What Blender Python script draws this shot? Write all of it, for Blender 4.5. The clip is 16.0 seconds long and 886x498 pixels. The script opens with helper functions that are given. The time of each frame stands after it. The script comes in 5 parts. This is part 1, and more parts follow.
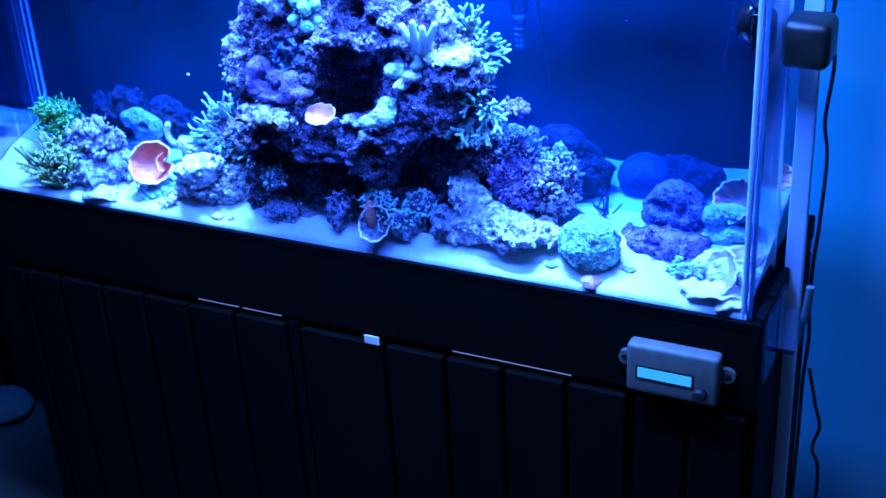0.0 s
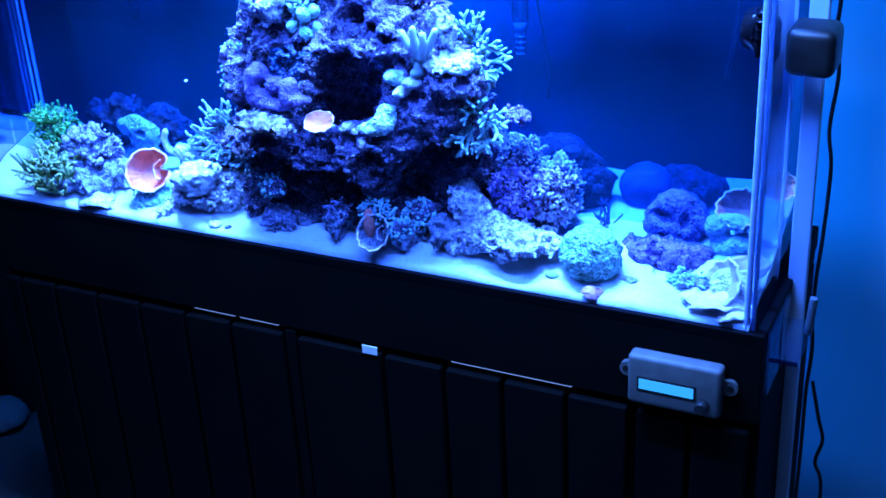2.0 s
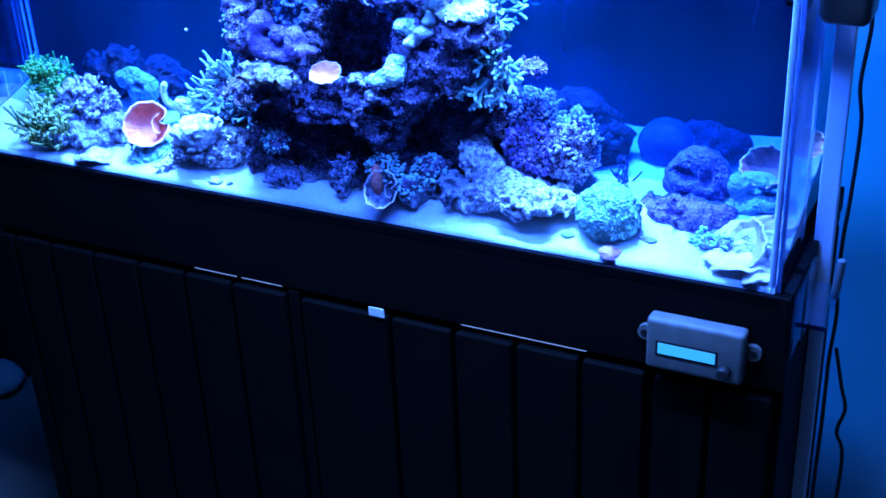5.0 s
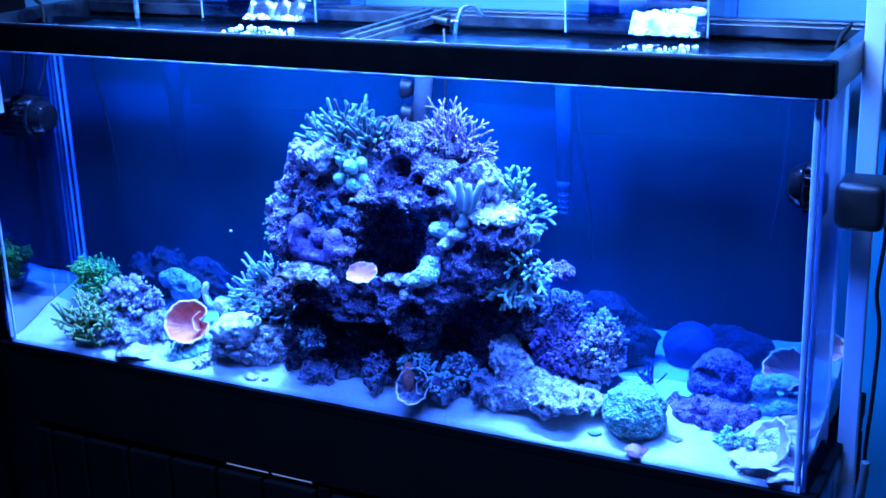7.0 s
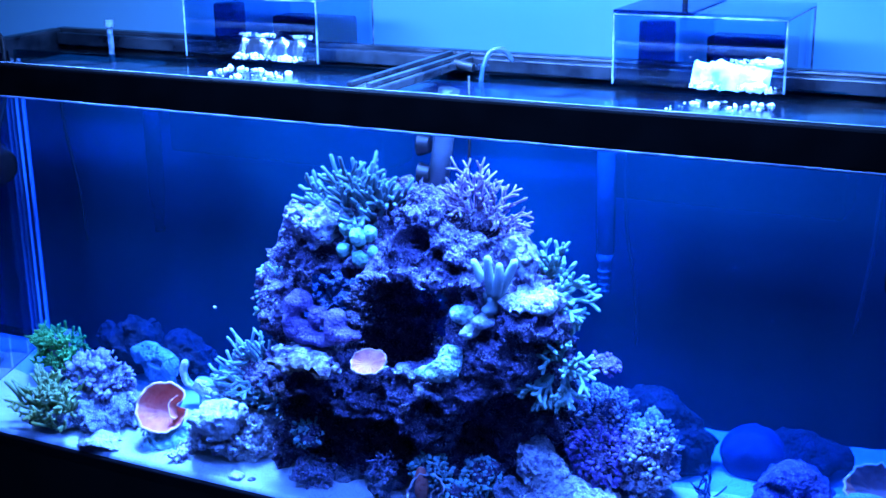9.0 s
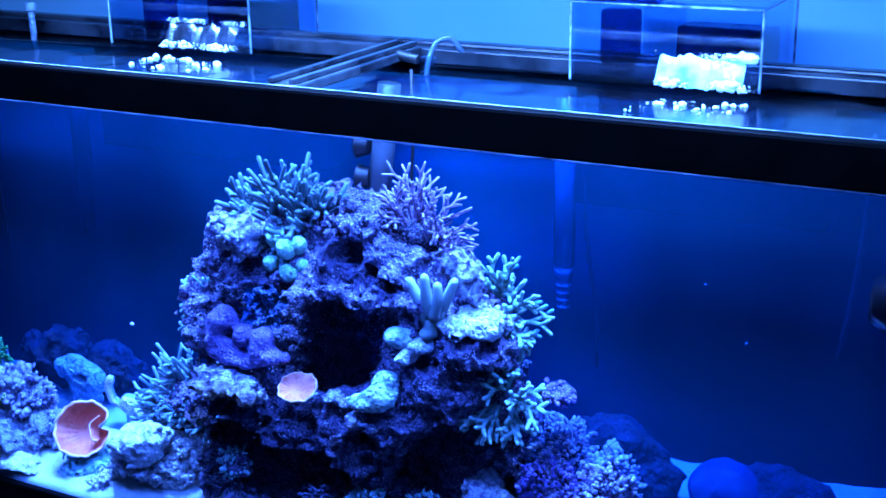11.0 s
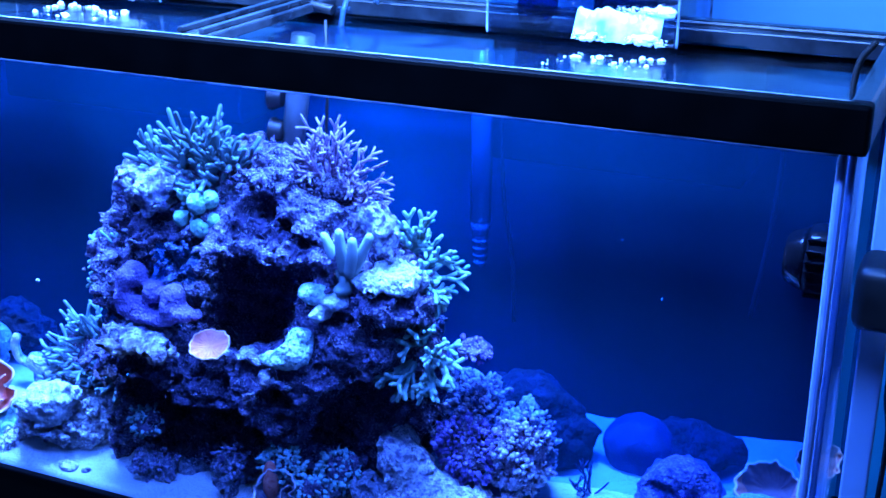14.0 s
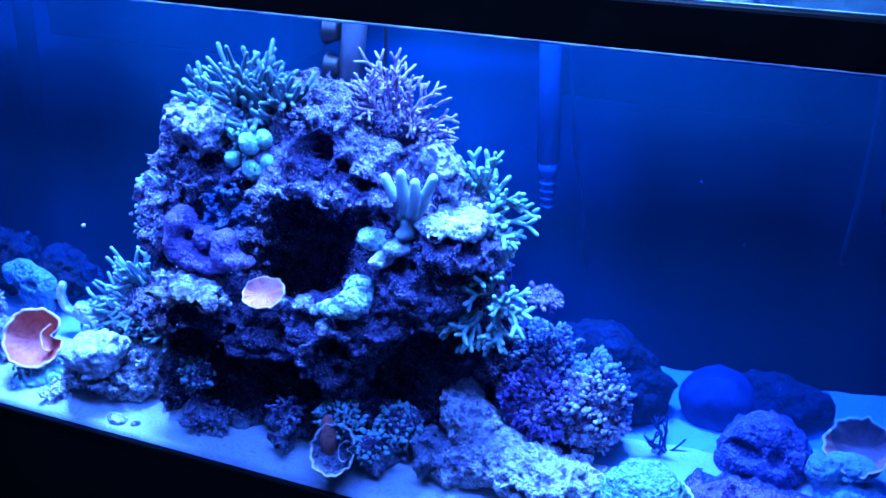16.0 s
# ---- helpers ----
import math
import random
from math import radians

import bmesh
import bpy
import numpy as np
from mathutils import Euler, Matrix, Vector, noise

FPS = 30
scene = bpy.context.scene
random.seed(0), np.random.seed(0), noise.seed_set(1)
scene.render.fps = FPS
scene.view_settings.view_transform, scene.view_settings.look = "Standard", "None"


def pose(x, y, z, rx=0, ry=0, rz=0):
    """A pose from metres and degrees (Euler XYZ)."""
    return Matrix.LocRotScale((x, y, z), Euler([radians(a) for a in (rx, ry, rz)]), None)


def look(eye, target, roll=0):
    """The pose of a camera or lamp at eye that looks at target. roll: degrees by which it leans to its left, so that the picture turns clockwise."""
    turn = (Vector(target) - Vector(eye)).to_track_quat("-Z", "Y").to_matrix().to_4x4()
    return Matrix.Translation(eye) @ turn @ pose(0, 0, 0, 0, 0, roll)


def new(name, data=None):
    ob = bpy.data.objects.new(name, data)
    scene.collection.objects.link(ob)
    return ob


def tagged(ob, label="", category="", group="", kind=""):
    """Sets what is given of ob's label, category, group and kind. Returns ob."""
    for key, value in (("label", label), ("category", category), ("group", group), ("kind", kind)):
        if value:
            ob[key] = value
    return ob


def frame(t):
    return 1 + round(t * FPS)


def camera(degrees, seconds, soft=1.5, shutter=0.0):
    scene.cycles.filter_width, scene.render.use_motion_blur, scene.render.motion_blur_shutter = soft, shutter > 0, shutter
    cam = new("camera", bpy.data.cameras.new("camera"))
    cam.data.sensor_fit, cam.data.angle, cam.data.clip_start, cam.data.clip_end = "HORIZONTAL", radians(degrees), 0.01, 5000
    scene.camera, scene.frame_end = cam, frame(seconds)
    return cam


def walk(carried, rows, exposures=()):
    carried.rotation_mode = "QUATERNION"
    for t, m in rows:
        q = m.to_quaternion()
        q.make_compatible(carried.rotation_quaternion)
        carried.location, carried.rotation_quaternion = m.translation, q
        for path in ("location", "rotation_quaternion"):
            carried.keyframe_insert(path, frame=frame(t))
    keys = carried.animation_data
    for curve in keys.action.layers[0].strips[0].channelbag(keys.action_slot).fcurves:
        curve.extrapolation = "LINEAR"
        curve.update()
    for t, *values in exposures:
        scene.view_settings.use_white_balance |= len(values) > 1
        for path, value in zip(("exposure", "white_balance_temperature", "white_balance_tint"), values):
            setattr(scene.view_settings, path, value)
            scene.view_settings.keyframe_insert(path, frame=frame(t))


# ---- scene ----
cam = camera(37.9, 16.0, soft=1.6)
PATH = [
    (0, (0.871, -1.304, 1.566), (0.062, 0.278, 0.647), -3.5),
    (0.5, (0.87, -1.305, 1.565), (0.062, 0.28, 0.652), -3.4),
    (1, (0.871, -1.308, 1.559), (0.061, 0.284, 0.658), -3.4),
    (1.5, (0.866, -1.303, 1.564), (0.059, 0.287, 0.659), -3.4),
    (2, (0.864, -1.291, 1.553), (0.053, 0.3, 0.652), -3.2),
    (2.5, (0.847, -1.287, 1.55), (0.052, 0.309, 0.643), -2.9),
    (3, (0.84, -1.277, 1.543), (0.048, 0.317, 0.63), -2.8),
    (3.5, (0.834, -1.269, 1.538), (0.045, 0.32, 0.615), -2.8),
    (6, (0.826, -1.238, 1.497), (0.003, 0.324, 0.557), -3.2),
    (6.5, (0.839, -1.233, 1.502), (-0.052, 0.407, 0.783), -3.0),
    (7, (0.846, -1.312, 1.496), (-0.039, 0.373, 0.881), -2.0),
    (7.5, (0.873, -1.378, 1.501), (-0.007, 0.297, 0.852), -1.6),
    (8, (0.749, -1.305, 1.485), (-0.09, 0.414, 0.901), -0.7),
    (8.2, (0.715, -1.267, 1.489), (-0.124, 0.455, 0.913), -0.7),
    (10.3, (0.681, -0.943, 1.485), (-0.235, 0.728, 0.88), -1.2),
    (10.5, (0.679, -0.944, 1.486), (-0.219, 0.735, 0.875), -1.0),
    (11, (0.688, -0.94, 1.485), (-0.186, 0.746, 0.859), -0.8),
    (11.5, (0.686, -0.941, 1.487), (-0.147, 0.757, 0.836), -0.4),
    (12, (0.691, -0.94, 1.488), (-0.111, 0.765, 0.815), -0.1),
    (12.5, (0.694, -0.94, 1.482), (-0.082, 0.774, 0.803), 0.3),
    (13, (0.699, -0.939, 1.48), (-0.065, 0.78, 0.8), 0.4),
    (13.5, (0.691, -0.944, 1.47), (-0.054, 0.789, 0.804), 0.6),
    (14, (0.684, -0.925, 1.479), (-0.067, 0.795, 0.788), 0.5),
    (14.5, (0.676, -0.916, 1.471), (-0.085, 0.795, 0.769), 0.3),
    (15, (0.665, -0.901, 1.467), (-0.108, 0.792, 0.733), 0.1),
    (15.5, (0.657, -0.881, 1.464), (-0.136, 0.786, 0.694), -0.2),
    (16, (0.638, -0.874, 1.446), (-0.162, 0.794, 0.685), -0.3),
]
EXPOSE = [(0, 0.50), (3.5, 0.50), (6, 0.68), (7, 0.12), (8, 0.08), (10.5, -0.42), (13, -0.38), (16, -0.26)]
walk(cam, [(t, look(eye, target, roll)) for t, eye, target, roll in PATH], EXPOSE)

# ---- world and light: a dark room, lit by the blue lamp over the tank and an added front fill ----
world = bpy.data.worlds.new("night")
scene.world = world
world.use_nodes = True
world.node_tree.nodes["Background"].inputs[0].default_value = (0.004, 0.012, 0.04, 1)
world.node_tree.nodes["Background"].inputs[1].default_value = 0.2


def area(name, at, to, sx, sy, watts, colour, spread=180):
    d = bpy.data.lights.new(name, "AREA")
    d.shape, d.size, d.size_y, d.energy, d.color, d.spread = "RECTANGLE", sx, sy, watts, colour, radians(spread)
    ob = new(name, d)
    ob.matrix_world = look(at, to)
    return ob


LAMP = (0.084, 0.256, 1.0)
for x in (-0.28, -0.08, 0.13, 0.34):
    area("reef_lamp_light", (x, 0.080, 1.615), (x, 0.055, 1.0), 0.16, 0.08, 10.6, LAMP, 75)
# fill strip added before the tank to brighten the reef front and wall
area("front_fill_light", (0.15, -0.240, 1.622), (0.15, 0.060, 0.85), 0.90, 0.08, 52, LAMP, 160)

# ---- materials ----
def nodes_of(name):
    m = bpy.data.materials.new(name)
    m.use_nodes = True
    nt = m.node_tree
    return m, nt, nt.nodes["Principled BSDF"], nt.nodes["Material Output"]


def mat(name, a, b, scale=40, rough=0.7, bump=0.3, fine=260, metal=0.0, third=None, lo=0.38, hi=0.62, tip=None, sub=0.0, dist=0.002, vor=0.0):
    """Two tones mixed by cloudy noise, a third by finer noise, bumped at two scales. tip: tone at the ends of branches."""
    m, nt, p, out = nodes_of(name)
    N, L = nt.nodes, nt.links
    tc = N.new("ShaderNodeTexCoord")
    n1, n2 = N.new("ShaderNodeTexNoise"), N.new("ShaderNodeTexNoise")
    for n, s, d in ((n1, scale, 6), (n2, fine, 4)):
        n.inputs["Scale"].default_value, n.inputs["Detail"].default_value = s, d
        L.new(tc.outputs["Object"], n.inputs["Vector"])
    r1 = N.new("ShaderNodeValToRGB")
    r1.color_ramp.elements[0].position, r1.color_ramp.elements[1].position = lo, hi
    r1.color_ramp.elements[0].color, r1.color_ramp.elements[1].color = (*a, 1), (*b, 1)
    L.new(n1.outputs["Fac"], r1.inputs["Fac"])
    col = r1.outputs["Color"]
    if third:
        r2 = N.new("ShaderNodeValToRGB")
        r2.color_ramp.elements[0].position, r2.color_ramp.elements[1].position = 0.52, 0.66
        mx = N.new("ShaderNodeMixRGB")
        mx.inputs["Color2"].default_value = (*third, 1)
        L.new(n2.outputs["Fac"], r2.inputs["Fac"])
        L.new(r2.outputs["Color"], mx.inputs["Fac"])
        L.new(col, mx.inputs["Color1"])
        col = mx.outputs["Color"]
    if tip:
        at = N.new("ShaderNodeAttribute")
        at.attribute_name = "tip"
        mx = N.new("ShaderNodeMixRGB")
        mx.inputs["Color2"].default_value = (*tip, 1)
        L.new(at.outputs["Fac"], mx.inputs["Fac"])
        L.new(col, mx.inputs["Color1"])
        col = mx.outputs["Color"]
    L.new(col, p.inputs["Base Color"])
    p.inputs["Roughness"].default_value, p.inputs["Metallic"].default_value = rough, metal
    if bump:
        ad = N.new("ShaderNodeMath")
        ad.operation = "MULTIPLY_ADD"
        ad.inputs[1].default_value = 0.6
        L.new(n2.outputs["Fac"], ad.inputs[0])
        L.new(n1.outputs["Fac"], ad.inputs[2])
        h = ad.outputs[0]
        if vor:
            v = N.new("ShaderNodeTexVoronoi")
            v.inputs["Scale"].default_value = vor
            L.new(tc.outputs["Object"], v.inputs["Vector"])
            sb = N.new("ShaderNodeMath")
            sb.operation, sb.inputs[1].default_value = "MULTIPLY_ADD", -0.4
            L.new(v.outputs["Distance"], sb.inputs[0])
            L.new(h, sb.inputs[2])
            h = sb.outputs[0]
        bp = N.new("ShaderNodeBump")
        bp.inputs["Strength"].default_value, bp.inputs["Distance"].default_value = bump, dist
        L.new(h, bp.inputs["Height"])
        L.new(bp.outputs["Normal"], p.inputs["Normal"])
    return m


def clear(name, tint, ior=1.45, rough=0.0, base=0.0):
    """A clear sheet: it lets light through with its tint, and shines more at a glancing angle."""
    m, nt, p, out = nodes_of(name)
    N, L = nt.nodes, nt.links
    N.remove(p)
    t, g, mx, f = N.new("ShaderNodeBsdfTransparent"), N.new("ShaderNodeBsdfGlossy"), N.new("ShaderNodeMixShader"), N.new("ShaderNodeLayerWeight")
    t.inputs["Color"].default_value = (*tint, 1)
    g.inputs["Roughness"].default_value = rough
    f.inputs["Blend"].default_value = 0.5
    pw, ad = N.new("ShaderNodeMath"), N.new("ShaderNodeMath")
    pw.operation, pw.inputs[1].default_value = "POWER", 5.0
    L.new(f.outputs["Facing"], pw.inputs[0])
    r0 = ((ior - 1) / (ior + 1)) ** 2
    ad.operation, ad.use_clamp = "MULTIPLY_ADD", True
    ad.inputs[1].default_value, ad.inputs[2].default_value = 0.85 * (1 - r0), r0 + base
    L.new(pw.outputs[0], ad.inputs[0])
    fac = ad.outputs[0]
    L.new(fac, mx.inputs[0])
    L.new(t.outputs[0], mx.inputs[1])
    L.new(g.outputs[0], mx.inputs[2])
    L.new(mx.outputs[0], out.inputs["Surface"])
    return m


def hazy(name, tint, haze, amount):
    """Painted water haze: a tinted clear sheet mixed with a little diffuse colour."""
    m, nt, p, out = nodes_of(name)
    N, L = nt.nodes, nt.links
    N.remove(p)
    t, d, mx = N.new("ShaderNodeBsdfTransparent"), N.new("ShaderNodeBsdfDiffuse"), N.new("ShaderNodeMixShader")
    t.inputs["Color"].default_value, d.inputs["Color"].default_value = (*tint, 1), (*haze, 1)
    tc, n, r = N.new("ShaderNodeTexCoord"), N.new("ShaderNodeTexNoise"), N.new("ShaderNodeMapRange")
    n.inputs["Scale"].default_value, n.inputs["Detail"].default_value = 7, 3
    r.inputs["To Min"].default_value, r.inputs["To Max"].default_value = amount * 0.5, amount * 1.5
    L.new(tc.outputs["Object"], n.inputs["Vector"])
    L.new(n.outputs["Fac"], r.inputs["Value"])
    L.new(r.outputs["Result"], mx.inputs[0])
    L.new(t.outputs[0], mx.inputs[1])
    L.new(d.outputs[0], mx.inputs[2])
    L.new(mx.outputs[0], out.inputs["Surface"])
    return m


def glow(name, colour, strength):
    m, nt, p, out = nodes_of(name)
    p.inputs["Base Color"].default_value = (0.1, 0.1, 0.1, 1)
    p.inputs["Emission Color"].default_value = (*colour, 1)
    p.inputs["Emission Strength"].default_value = strength
    return m


M = {}
# the lamp's deep blue is put partly into this wall colour
M["wall"] = mat("lamp_tinted_wall", (0.30, 0.74, 0.90), (0.36, 0.78, 0.92), 3, 0.85, 0.15, 180)
M["ceiling"] = mat("ceiling_paint", (0.62, 0.62, 0.62), (0.68, 0.68, 0.67), 3, 0.9, 0.1, 120)
M["floor"] = mat("floor_carpet", (0.08, 0.078, 0.075), (0.11, 0.105, 0.10), 5, 0.9, 0.15, 90)
M["board"] = mat("white_board_paint", (0.76, 0.77, 0.78), (0.82, 0.82, 0.82), 8, 0.5, 0.08, 200)
M["stand"] = mat("black_stained_wood", (0.0006, 0.0006, 0.0008), (0.0013, 0.0013, 0.0016), 14, 0.75, 0.2, 160)
M["trim"] = mat("black_plastic_trim", (0.0006, 0.0006, 0.0008), (0.0012, 0.0012, 0.0014), 30, 0.5, 0.1, 220)
M["brace"] = mat("wet_black_plastic", (0.006, 0.008, 0.012), (0.035, 0.042, 0.05), 22, 0.22, 0.15, 160)
# the pane tints below also carry the blue of the water
M["glass"] = clear("clear_glass_before_blue_water", (0.78, 0.84, 1.0), 1.4)
M["left_glass"] = clear("left_glass_wet", (0.17, 0.38, 0.78), 1.5, 0.015, 0.52)
M["right_glass"] = clear("right_glass_wet", (0.60, 0.78, 0.98), 1.35, 0.02)
M["back_glass"] = clear("back_glass_blue_water", (0.18, 0.58, 0.68), 1.08, 0.05)
M["seam"] = mat("silicone_seam", (0.55, 0.72, 0.85), (0.75, 0.86, 0.92), 60, 0.25, 0.1, 300)
M["water"] = clear("water_surface", (0.72, 0.88, 1.0), 1.33, 0.16, 0.16)
M["acrylic"] = clear("clear_acrylic", (0.70, 0.87, 1.0), 1.5, 0.03, 0.04)
# clear acrylic edges: the glint is painted in as pale tones
M["acrylic_edge"] = mat("pale_glint_acrylic", (0.06, 0.12, 0.18), (0.36, 0.46, 0.55), 60, 0.15, 0.1, 200)
# black plastic with its wet highlight painted in as pale grey
M["shine_edge"] = mat("painted_rim_shine", (0.10, 0.13, 0.16), (0.34, 0.40, 0.46), 35, 0.15, 0.1, 160)
# falling water with the lamp's brightness painted into a pale cyan
M["painted_lit_film"] = mat("painted_lit_water", (0.08, 0.40, 0.58), (0.56, 0.82, 0.88), 30, 0.2, 0.6, 160)
M["dark_acrylic"] = clear("smoky_acrylic", (0.14, 0.30, 0.56), 1.5, 0.05)
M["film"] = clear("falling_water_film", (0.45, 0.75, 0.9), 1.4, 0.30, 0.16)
M["froth"] = mat("white_water_froth", (0.80, 0.88, 0.92), (0.95, 0.97, 0.98), 90, 0.35, 0.4, 300)
M["black"] = mat("black_rubber", (0.008, 0.008, 0.009), (0.015, 0.015, 0.016), 40, 0.45, 0.15, 200)
M["gloss_black"] = mat("glossy_black_plastic", (0.010, 0.010, 0.012), (0.016, 0.016, 0.018), 40, 0.16, 0.05, 200)
M["cable"] = mat("black_cable", (0.003, 0.003, 0.004), (0.005, 0.005, 0.006), 40, 0.6, 0, 100)
# black for the added sheet that stands in for wall shade
M["curtain"] = mat("wall_shade_black", (0.003, 0.003, 0.004), (0.006, 0.006, 0.007), 20, 0.95, 0.3, 400)
M["tube"] = mat("cloudy_clear_tube", (0.05, 0.09, 0.13), (0.08, 0.13, 0.18), 30, 0.2, 0.1, 200)
M["smoke"] = mat("smoky_plastic", (0.015, 0.025, 0.05), (0.03, 0.05, 0.08), 9, 0.5, 0.1, 160)
# sheet colour that imitates water haze and lost red and green
M["absorb"] = hazy("blue_water_haze_sheet", (0.34, 0.62, 0.91), (0.02, 0.62, 0.90), 0.026)
M["bright_rock"] = mat("bright_encrusted_rock", (0.22, 0.20, 0.34), (0.86, 0.86, 0.80), 130, 0.9, 1.0, 420, third=(0.24, 0.21, 0.40), dist=0.010, vor=230, lo=0.34, hi=0.52)
M["pvc"] = mat("grey_pvc_pipe", (0.05, 0.065, 0.075), (0.09, 0.11, 0.12), 30, 0.35, 0.15, 200)
M["case"] = mat("pale_plastic_case", (0.10, 0.11, 0.11), (0.125, 0.135, 0.135), 60, 0.6, 0.1, 500)
M["tag"] = mat("white_sticker", (0.75, 0.76, 0.78), (0.82, 0.82, 0.83), 60, 0.6, 0, 200)
M["screen"] = glow("lit_display", (0.02, 0.32, 1.0), 0.9)
# glow for strips that imitate the shine along the door tops
M["gap_shine"] = glow("glowing_gap_shine", (0.16, 0.30, 0.85), 0.7)
M["sand"] = mat("white_coral_sand", (0.50, 0.58, 0.56), (0.64, 0.72, 0.68), 22, 0.9, 0.5, 420, third=(0.42, 0.44, 0.45), dist=0.003)
M["rock"] = mat("purple_live_rock", (0.028, 0.018, 0.055), (0.21, 0.16, 0.28), 85, 0.9, 1.0, 400, third=(0.40, 0.36, 0.46), dist=0.009, vor=210)
M["pale_rock"] = mat("pale_live_rock", (0.12, 0.10, 0.21), (0.60, 0.60, 0.60), 120, 0.9, 1.0, 400, third=(0.16, 0.13, 0.28), dist=0.009, vor=120)
M["dark_rock"] = mat("dark_live_rock", (0.09, 0.11, 0.17), (0.32, 0.37, 0.44), 110, 0.9, 1.0, 400, third=(0.48, 0.50, 0.58), dist=0.008, vor=130)
# back rocks: the dimming by deep water is put into this colour
M["far_rock"] = mat("haze_darkened_rock", (0.004, 0.006, 0.016), (0.014, 0.020, 0.045), 60, 0.95, 1.0, 190, dist=0.007, vor=110)
# unseen walls: darkened in colour so that less light bounces onto the stand
M["dark_wall"] = mat("darkened_unseen_wall", (0.07, 0.07, 0.07), (0.09, 0.09, 0.085), 3, 0.85, 0.15, 180)
M["lilac"] = mat("lilac_lump_coral", (0.12, 0.07, 0.22), (0.23, 0.15, 0.36), 80, 0.85, 1.0, 420, third=(0.34, 0.24, 0.46), dist=0.005, vor=320)
M["teal_branch"] = mat("teal_branch_coral", (0.06, 0.19, 0.19), (0.14, 0.30, 0.27), 60, 0.8, 0.4, 400, tip=(0.28, 0.47, 0.38))
M["lilac_branch"] = mat("lilac_branch_coral", (0.17, 0.08, 0.17), (0.28, 0.16, 0.27), 60, 0.75, 0.4, 400, tip=(0.36, 0.26, 0.36))
M["dull_branch"] = mat("dull_green_tentacles", (0.05, 0.10, 0.12), (0.11, 0.18, 0.20), 50, 0.8, 0.4, 300, tip=(0.15, 0.26, 0.26))
M["soft_teal"] = mat("soft_teal_tentacles", (0.10, 0.21, 0.24), (0.20, 0.34, 0.36), 50, 0.8, 0.4, 300, tip=(0.27, 0.43, 0.43))
M["green"] = mat("green_leaf_coral", (0.02, 0.22, 0.04), (0.06, 0.36, 0.07), 60, 0.8, 0.4, 300, tip=(0.12, 0.50, 0.10))
M["olive"] = mat("olive_branch_coral", (0.14, 0.24, 0.06), (0.24, 0.34, 0.10), 60, 0.8, 0.4, 300, tip=(0.36, 0.48, 0.16))
M["mint"] = mat("mint_ball_coral", (0.18, 0.44, 0.29), (0.32, 0.58, 0.38), 80, 0.8, 0.8, 300, third=(0.46, 0.66, 0.48), dist=0.003, vor=260)
M["cream"] = mat("cream_finger_coral", (0.17, 0.26, 0.24), (0.27, 0.37, 0.31), 50, 0.7, 0.5, 500, tip=(0.44, 0.54, 0.42))
M["pink"] = mat("salmon_cup_coral", (0.74, 0.17, 0.11), (0.86, 0.26, 0.18), 60, 0.8, 0.6, 260, third=(0.70, 0.13, 0.09))
M["pink_rim"] = mat("pale_pink_coral_rim", (1.0, 0.50, 0.34), (1.0, 0.62, 0.44), 60, 0.7, 0.3, 300)
M["grey_cup"] = mat("mauve_cup_outside", (0.32, 0.26, 0.40), (0.46, 0.38, 0.50), 60, 0.75, 0.4, 300)
M["dome"] = mat("green_dome_coral", (0.09, 0.32, 0.26), (0.28, 0.58, 0.46), 260, 0.85, 1.0, 420, third=(0.42, 0.70, 0.56), dist=0.006, lo=0.45, hi=0.55, vor=280)
M["mauve"] = mat("mauve_mound_coral", (0.06, 0.045, 0.17), (0.17, 0.13, 0.33), 110, 0.9, 1.0, 380, third=(0.28, 0.23, 0.46), dist=0.007, vor=230)
M["polyp"] = mat("pale_lilac_polyps", (0.09, 0.08, 0.20), (0.38, 0.38, 0.50), 60, 0.8, 0.7, 380, third=(0.50, 0.50, 0.60))
M["purple_polyp"] = mat("violet_polyps", (0.14, 0.09, 0.34), (0.26, 0.18, 0.52), 90, 0.7, 0.4, 420)
M["teal_polyp"] = mat("teal_polyps", (0.20, 0.52, 0.50), (0.42, 0.74, 0.68), 90, 0.8, 0.6, 420)
M["leather"] = mat("pale_leather_coral", (0.22, 0.36, 0.40), (0.40, 0.55, 0.54), 60, 0.8, 1.0, 240, third=(0.15, 0.26, 0.32), dist=0.006, vor=200)
M["patch"] = mat("pale_mint_crust", (0.26, 0.43, 0.42), (0.56, 0.72, 0.66), 90, 0.85, 1.0, 260, third=(0.12, 0.26, 0.29), dist=0.006, vor=230)
M["bone"] = mat("bleached_skeleton", (0.50, 0.54, 0.58), (0.86, 0.88, 0.82), 130, 0.85, 1.0, 400, third=(0.46, 0.46, 0.52), dist=0.004, vor=240)
M["shell"] = mat("bleached_shell", (0.66, 0.58, 0.56), (0.84, 0.80, 0.76), 40, 0.6, 0.3, 240, third=(0.70, 0.44, 0.42))
M["red_shell"] = mat("reddish_shell", (0.45, 0.16, 0.26), (0.60, 0.28, 0.36), 60, 0.6, 0.4, 240)
# back corals: water haze painted in as a dark blue base
M["far_blue"] = mat("haze_blue_coral", (0.008, 0.03, 0.10), (0.014, 0.05, 0.14), 40, 0.85, 0.5, 240)
M["cushion"] = mat("pale_cushion_cloth", (0.20, 0.21, 0.24), (0.26, 0.27, 0.29), 12, 0.9, 0.3, 600)

for key, level in (("stand", 0.10), ("trim", 0.03), ("brace", 0.3)):
    M[key].node_tree.nodes["Principled BSDF"].inputs["Specular IOR Level"].default_value = level


